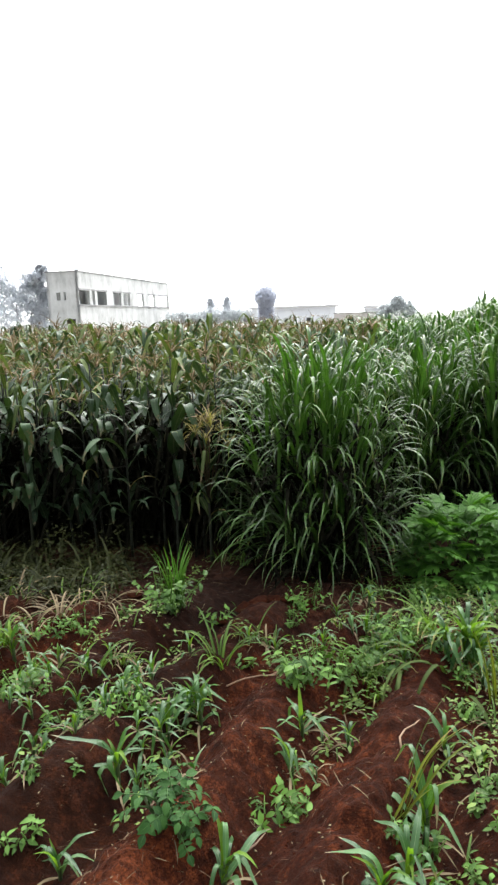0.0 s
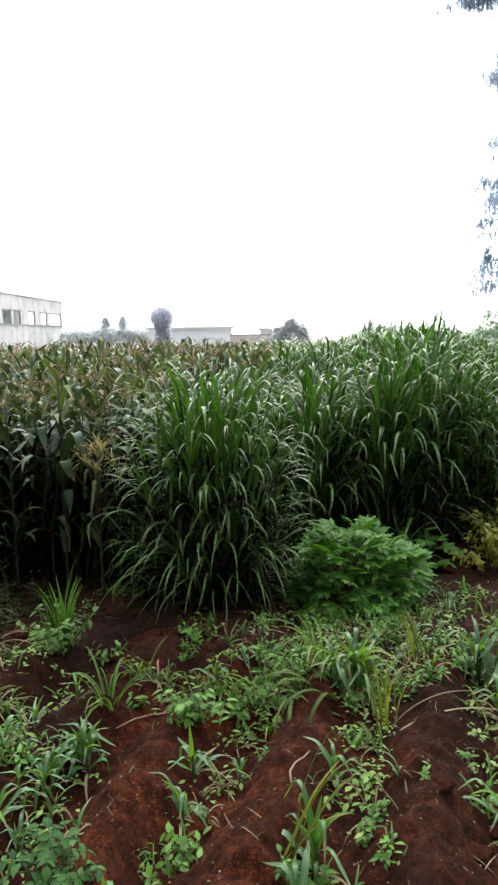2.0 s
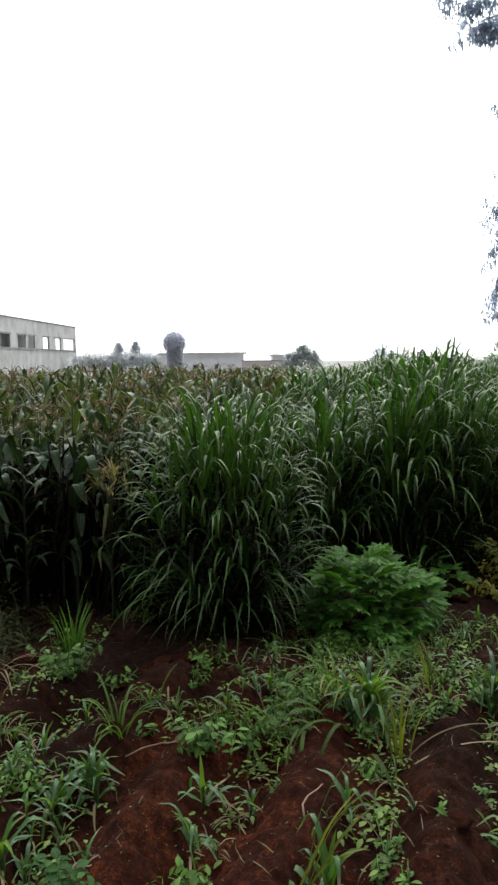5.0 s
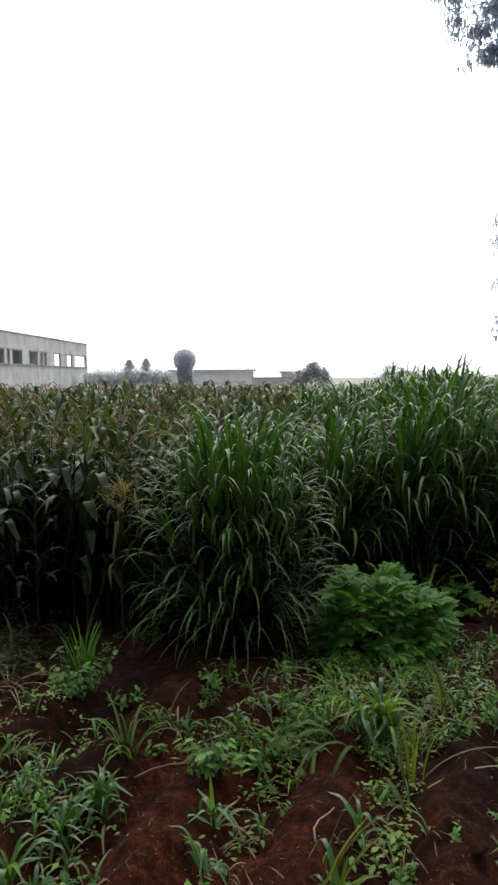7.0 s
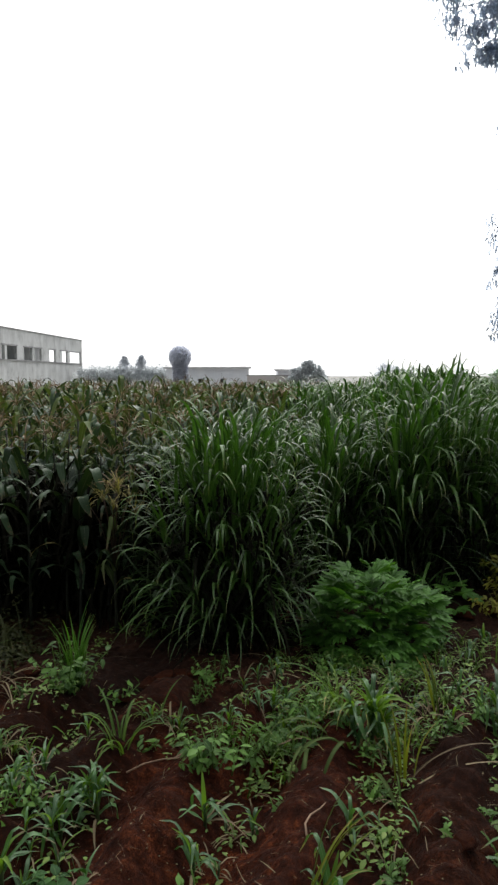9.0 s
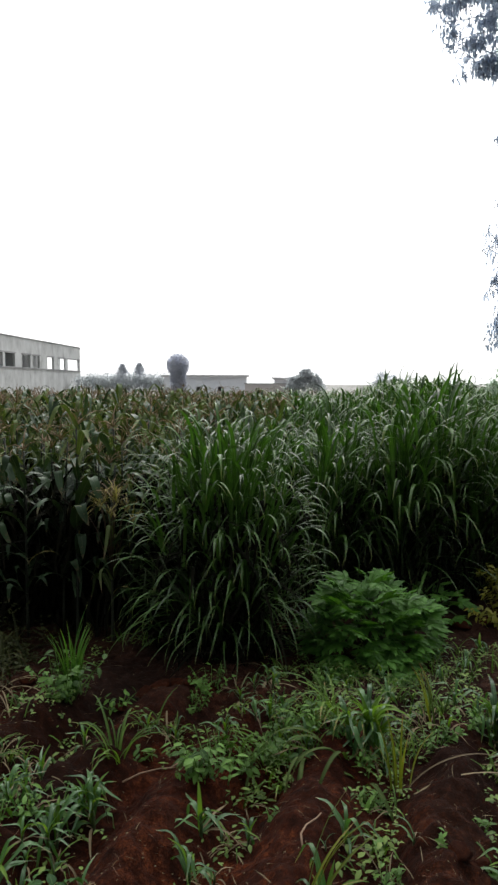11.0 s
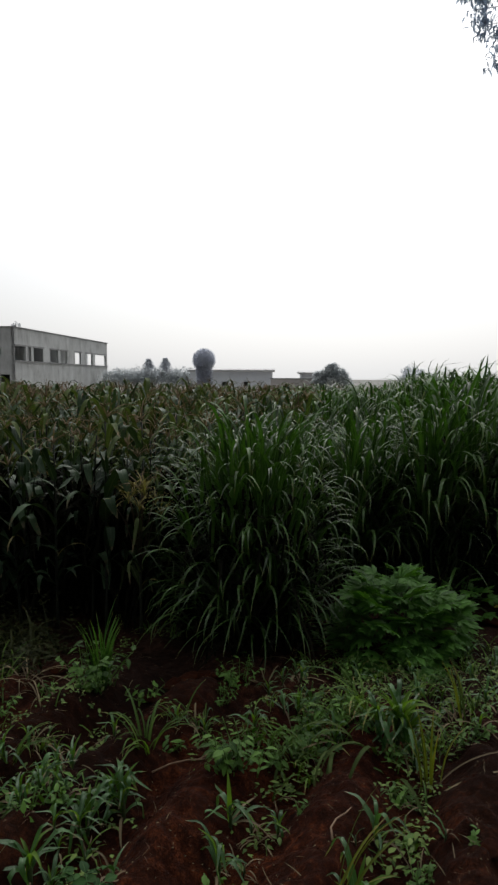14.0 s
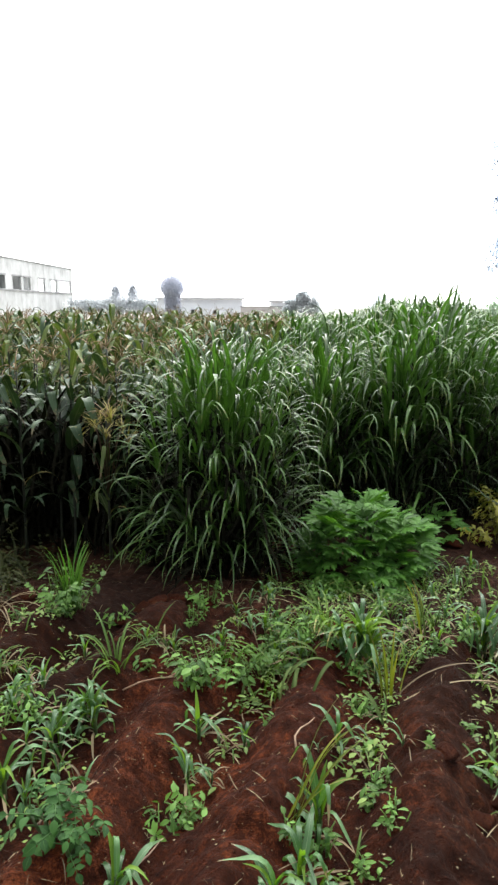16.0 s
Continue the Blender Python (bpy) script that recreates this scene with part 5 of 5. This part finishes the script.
def round_tree(name, x, y, balls, leaves, size, key, label, trunk_h, shapes=BROAD, seed=1, flat=1.0, group="", lumps=7, fill=0.4):
    """A tree or bush: trunk, limbs to each part of the crown, and the crown of many leaves."""
    rng = random.Random(seed)
    base = ground_z(x, y)
    if name == "roof_weed":
        base, balls = 6.87, [(bx, by, bz - 6.9, r) for bx, by, bz, r in balls]
    tree = thing(name, place(x, y, base), label, "tree" if "tree" in name else "bush", group)
    bole = child("trunk", mesh_of("trunk", stick([Vector((0, 0, -0.1)), Vector((0.03, 0, trunk_h * 0.5)), Vector((0, 0.02, trunk_h))], [0.05 * trunk_h + 0.02, 0.04 * trunk_h + 0.015, 0.02 * trunk_h], 8), M["bark"]), tree)
    g = Geo()
    for bx, by, bz, r in balls:
        c = Vector((bx, by, bz))
        root = Vector((0, 0, min(trunk_h * 0.8, bz * 0.6)))
        child("limb", mesh_of("limb", stick([root, root.lerp(c, 0.5) + Vector((0, 0, 0.1 * r)), c], [0.03 * r + 0.02, 0.02 * r + 0.012, 0.008], 5), M["bark"]), bole)
        leaf_cloud(g, c, r, leaves, rng, size, 25, shapes, flat, fill)
        for _ in range(lumps):
            d = Vector((rng.gauss(0, 1), rng.gauss(0, 1), abs(rng.gauss(0, 0.8)))).normalized()
            leaf_cloud(g, c + d * r * 0.9, r * 0.32, leaves // 9, rng, size, 25, shapes)
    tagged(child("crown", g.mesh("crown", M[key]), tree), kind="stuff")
    return tree


# these crowns carry haze in their leaf colour
round_tree("round_tree", -7.12, 70.0, ((0.0, 0, 4.87 - 1.2 - ground_z(-7.12, 70), 1.2), (0.0, 0, 2.7, 0.85), (0.05, 0, 2.0, 0.85), (-0.05, 0, 1.3, 0.8), (0.05, 0, 0.7, 0.85)), 7500, 0.16, "round_leaf_hazed", "distant tree with a dense rounded crown", 3.0, seed=3, lumps=0, fill=0.34)
round_tree("dark_tree", 6.5, 75.0, ((0, 0, 2.4, 1.15), (-1.0, 0, 2.0, 0.95), (1.0, 0, 2.15, 1.0), (0.2, 0, 2.95, 0.85), (1.6, 0.3, 1.6, 0.85), (-1.4, 0, 1.4, 0.85)), 420, 0.28, "far_leaf_hazed", "distant dark green spreading tree beside a flat-roofed building", 1.6, seed=4)
round_tree("hazy_tree", 27.0, 132.0, ((0, 0, 2.6, 2.1), (1.7, 0, 2.0, 1.7), (-1.0, 0, 1.6, 1.6), (3.6, 0, 1.6, 1.7)), 340, 0.5, "pale_leaf_hazed", "distant tree beyond the grass, its leaves coloured pale as haze", 2.0, seed=5)
round_tree("green_bush", 7.15, 18.2, ((0, 0, 1.6, 0.7), (-0.45, 0, 1.4, 0.5), (0.45, 0.1, 1.75, 0.55), (0.1, 0, 2.2, 0.45), (0.9, 0.1, 1.5, 0.5), (-0.5, 0, 1.7, 0.35), (0.4, 0, 2.0, 0.4), (0, 0, 0.8, 0.7)), 330, 0.1, "bush_leaf_hazed", "leafy green bush beside the eucalyptus", 1.2, seed=6)
round_tree("tall_tree", -33.6, 69.0, ((0, 0, 6.2, 2.0), (-1.8, 0, 5.2, 2.0), (1.6, 0, 4.6, 1.6), (2.7, 0, 3.6, 1.3), (0, 0, 3.0, 2.2), (-2.4, 0, 7.2, 1.6), (2.3, 0, 6.0, 0.8), (3.2, 0, 5.2, 0.7), (2.9, 0, 1.8, 1.4), (-2.5, 0, 2.2, 2.0), (3.2, 0, 7.5, 0.6), (2.7, 0, 6.8, 0.8)), 560, 0.4, "pale_leaf_hazed", "large hazy tree beside the concrete building", 4.0, seed=7)
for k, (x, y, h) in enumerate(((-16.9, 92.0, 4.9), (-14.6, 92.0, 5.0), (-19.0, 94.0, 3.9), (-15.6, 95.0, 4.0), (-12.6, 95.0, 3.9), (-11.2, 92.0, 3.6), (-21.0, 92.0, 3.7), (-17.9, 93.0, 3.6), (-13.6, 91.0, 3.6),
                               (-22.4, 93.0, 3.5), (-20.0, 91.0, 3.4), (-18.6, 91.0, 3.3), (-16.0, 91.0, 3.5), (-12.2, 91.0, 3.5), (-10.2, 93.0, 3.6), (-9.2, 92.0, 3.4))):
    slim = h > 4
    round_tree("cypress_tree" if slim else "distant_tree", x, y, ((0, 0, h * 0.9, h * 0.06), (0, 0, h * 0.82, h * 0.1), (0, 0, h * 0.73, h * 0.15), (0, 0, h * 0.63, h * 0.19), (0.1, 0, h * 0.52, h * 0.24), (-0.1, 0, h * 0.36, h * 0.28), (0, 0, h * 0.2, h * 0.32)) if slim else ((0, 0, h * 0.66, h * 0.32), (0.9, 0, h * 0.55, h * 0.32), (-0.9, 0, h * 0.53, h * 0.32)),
               150, 0.3, "pale_leaf_hazed" if slim else "far_leaf_hazed", "distant pointed tree behind the maize" if slim else "distant low tree behind the maize", h * 0.4, seed=20 + k, group="distant trees")

# ---------------------------------------------------------------- buildings


def wall_with_openings(length, height, thick, holes):
    """A wall along +x from the origin, its outer face at y = 0, with holes (x0, x1, z0, z1)."""
    g = Geo()
    xs = sorted({0.0, length, *(h[0] for h in holes), *(h[1] for h in holes)})
    zs = sorted({0.0, height, *(h[2] for h in holes), *(h[3] for h in holes)})
    nx, nz = len(xs), len(zs)
    idx = {}

    def vert(i, k, side):
        key = (i, k, side)
        if key not in idx:
            idx[key] = len(g.v)
            g.v.append(Vector((xs[i], side * thick, zs[k])))
            g.uv.append((0.5, 0.3))
        return idx[key]

    solid = lambda i, k: 0 <= i < nx - 1 and 0 <= k < nz - 1 and not any(h[0] <= xs[i] < h[1] and h[2] <= zs[k] < h[3] for h in holes)
    for i in range(nx - 1):
        for k in range(nz - 1):
            if not solid(i, k):
                continue
            g.f.append((vert(i, k, 0), vert(i + 1, k, 0), vert(i + 1, k + 1, 0), vert(i, k + 1, 0)))
            g.f.append((vert(i, k + 1, 1), vert(i + 1, k + 1, 1), vert(i + 1, k, 1), vert(i, k, 1)))
            for di, dk, a, b in ((-1, 0, (i, k + 1), (i, k)), (1, 0, (i + 1, k), (i + 1, k + 1)), (0, -1, (i, k), (i + 1, k)), (0, 1, (i + 1, k + 1), (i, k + 1))):
                if not solid(i + di, k + dk):
                    g.f.append((vert(*b, 0), vert(*a, 0), vert(*a, 1), vert(*b, 1)))
    return g.v, g.f, g.uv


def concrete_block():
    """A two-storey shell of weathered concrete with open windows upstairs."""
    base, top = -0.25, 6.75
    h = top - base
    b = thing("concrete_building", place(-25.97, 67.2, base, 86.9), "unfinished two-storey concrete building with open upper windows", "building")
    sill, head = 3.75, 5.2
    spans = ((0.25, 2.84), (3.54, 4.25), (4.88, 7.51), (9.56, 12.08), (12.86, 15.02), (17.78, 20.08), (21.91, 24.76), (25.81, 30.78))
    holes = [(x0, x1, sill, head) for x0, x1 in spans]
    front = child("front_wall", mesh_of("front_wall", wall_with_openings(31.4, h, 0.25, holes), M["concrete"], False), b)
    # the short side, turned away from the long front
    side = mesh_of("side_wall", wall_with_openings(3.4, h, 0.25, ((1.0, 1.45, 4.2, 5.0), (1.8, 2.05, 4.2, 5.0), (1.9, 2.9, 1.2, 2.3))), M["concrete"], False)
    child("side_wall", side, b, place(0, 3.4, 0, -90))
    child("back_wall", mesh_of("back_wall", wall_with_openings(26.4, h, 0.25, ()), M["inside"], False), b, place(0, 3.15, 0))
    child("back_wall", mesh_of("back_wall", wall_with_openings(5.0, 3.5, 0.25, ()), M["inside"], False), b, place(26.4, 3.15, 0), "lower back wall")
    child("cross_wall", mesh_of("cross_wall", wall_with_openings(2.8, h - 0.2, 0.2, ()), M["inside"], False), b, place(8.6, 0.3, 0, 90), "inner cross wall")
    child("end_wall", mesh_of("end_wall", wall_with_openings(2.8, 3.5, 0.25, ()), M["inside"], False), b, place(31.4, 0.3, 0, 90))
    child("floor_slab", mesh_of("floor_slab", box((0.26, 0.26, 3.3), (31.1, 3.1, 3.5)), M["inside"], False), b)
    child("roof_slab", mesh_of("roof_slab", box((0.26, 0.26, 6.3), (25.0, 3.1, 6.5)), M["inside"], False), b)
    child("coping", mesh_of("coping", box((-0.1, -0.1, h), (31.5, 0.33, h + 0.12)), M["ledge"], False), b, label="dark coping along the wall top")
    child("coping", mesh_of("coping", box((-0.1, 0.34, h), (0.3, 3.5, h + 0.12)), M["ledge"], False), b, label="dark coping along the wall top")
    child("ledge", mesh_of("ledge", box((-0.05, -0.14, sill - 0.16), (31.45, -0.003, sill - 0.02)), M["ledge"], False), front, label="dark sill ledge")
    for x0, x1 in spans:
        child("lintel", mesh_of("lintel", box((x0 - 0.15, -0.06, head), (x1 + 0.15, -0.003, head + 0.16)), M["ledge"], False), front, label="dark concrete lintel")
    for x in (28.6, 31.1):
        child("column", mesh_of("column", box((x, 2.9, 3.5), (x + 0.25, 3.14, h - 0.1)), M["inside"], False), b)


concrete_block()
round_tree("roof_weed", -25.8, 67.4, ((0, 0, 7.2, 0.25), (0.3, 0.2, 7.05, 0.2), (-0.3, 0.1, 7.0, 0.18)), 60, 0.12, "far_leaf_hazed", "weeds growing on the corner of the roof", 0.3, seed=40, lumps=2)


def low_building(x, y, turn, length, depth, wall_h, rise, label, wall):
    """A long low house with a shallow pitched sheet roof and small openings."""
    b = thing("low_building", place(x, y, -0.25, turn), label, "building", "low buildings")
    holes = [(1.2 + 2.6 * k, 1.8 + 2.6 * k, 1.1, 1.6) for k in range(int((length - 2.4) / 2.6) + 1)]
    child("front_wall", mesh_of("front_wall", wall_with_openings(length, wall_h, 0.2, holes), wall, False), b)
    child("back_wall", mesh_of("back_wall", wall_with_openings(length, wall_h, 0.2, ()), wall, False), b, place(0, depth - 0.2, 0))
    for px in (0.2, length):
        g = Geo()
        g.v = [Vector((px - 0.2 * k, *p)) for k in (0, 1) for p in ((0.21, 0), (depth - 0.21, 0), (depth - 0.21, wall_h), (depth / 2, wall_h + rise), (0.21, wall_h))]
        g.f = [(0, 1, 2, 3, 4), (9, 8, 7, 6, 5)] + [(k, k + 5, (k + 1) % 5 + 5, (k + 1) % 5) for k in range(5)]
        g.uv = [(0.5, 0.3)] * 10
        child("gable_wall", g.mesh("gable_wall", wall, False), b)
    for side in (0, 1):
        g = Geo()
        y0, y1 = (-0.4, depth / 2) if side == 0 else (depth + 0.4, depth / 2)
        n = int(length / 0.5)
        for k in range(n + 1):
            px = -0.3 + (length + 0.6) * k / n
            w = 0.03 * (k % 2)
            drop = rise * 0.4 / (depth / 2)
            for dz in (0.02, 0.08):
                g.v += [Vector((px, y0, wall_h - drop + w + dz)), Vector((px, y1, wall_h + rise + w + dz))]
                g.uv += [(0.5, 0.3)] * 2
        for k in range(n):
            a = 4 * k
            g.f += [(a + 2, a + 6, a + 7, a + 3), (a + 1, a + 5, a + 4, a), (a, a + 4, a + 6, a + 2)]
        child("roof", g.mesh("roof", M["sheet_roof"], False), b, label="faded corrugated sheet roof")
    child("fascia", mesh_of("fascia", box((-0.3, -0.46, wall_h - 0.14), (length + 0.3, -0.41, wall_h - 0.02)), M["sheet_roof"], False), b, label="grey fascia board")


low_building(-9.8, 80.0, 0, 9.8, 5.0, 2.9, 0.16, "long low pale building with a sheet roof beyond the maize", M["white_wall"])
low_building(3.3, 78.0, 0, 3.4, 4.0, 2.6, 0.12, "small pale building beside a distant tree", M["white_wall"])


def boundary_wall():
    wall = thing("boundary_wall", place(-0.2, 76.0, -0.25), "low brown mud-brick boundary wall between the buildings", "wall")
    child("wall", mesh_of("wall", wall_with_openings(5.0, 1.95, 0.25, ()), M["earth_wall"], False), wall)
    child("coping", mesh_of("coping", box((-0.1, -0.06, 1.95), (5.1, 0.31, 2.03)), M["ledge"], False), wall)


boundary_wall()


def dry_field():
    """Reddish dry growth between the maize and the buildings."""
    rng = random.Random(171)
    g = Geo()
    shapes = [blade(1.0, 0.09, rng.uniform(5, 30), rng.uniform(40, 140), 1.5, 0.3, 4, 0.1, 0.0, 0.6, rng) for _ in range(8)]
    for _ in range(6500):
        y = 20 + 52 * rng.random() ** 1.3
        x = rng.uniform(-0.62, 0.32) * y
        g.add(rng.choice(shapes), place(x, y, ground_z(x, y) + rng.uniform(0.1, 0.85), rng.uniform(0, 360), s=rng.uniform(0.7, 1.1)))
    tagged(new("dry_field", g.mesh("dry_field", M["dry_growth"])), "far strip of dry reddish-brown maize before the buildings", "field", kind="stuff")


dry_field()
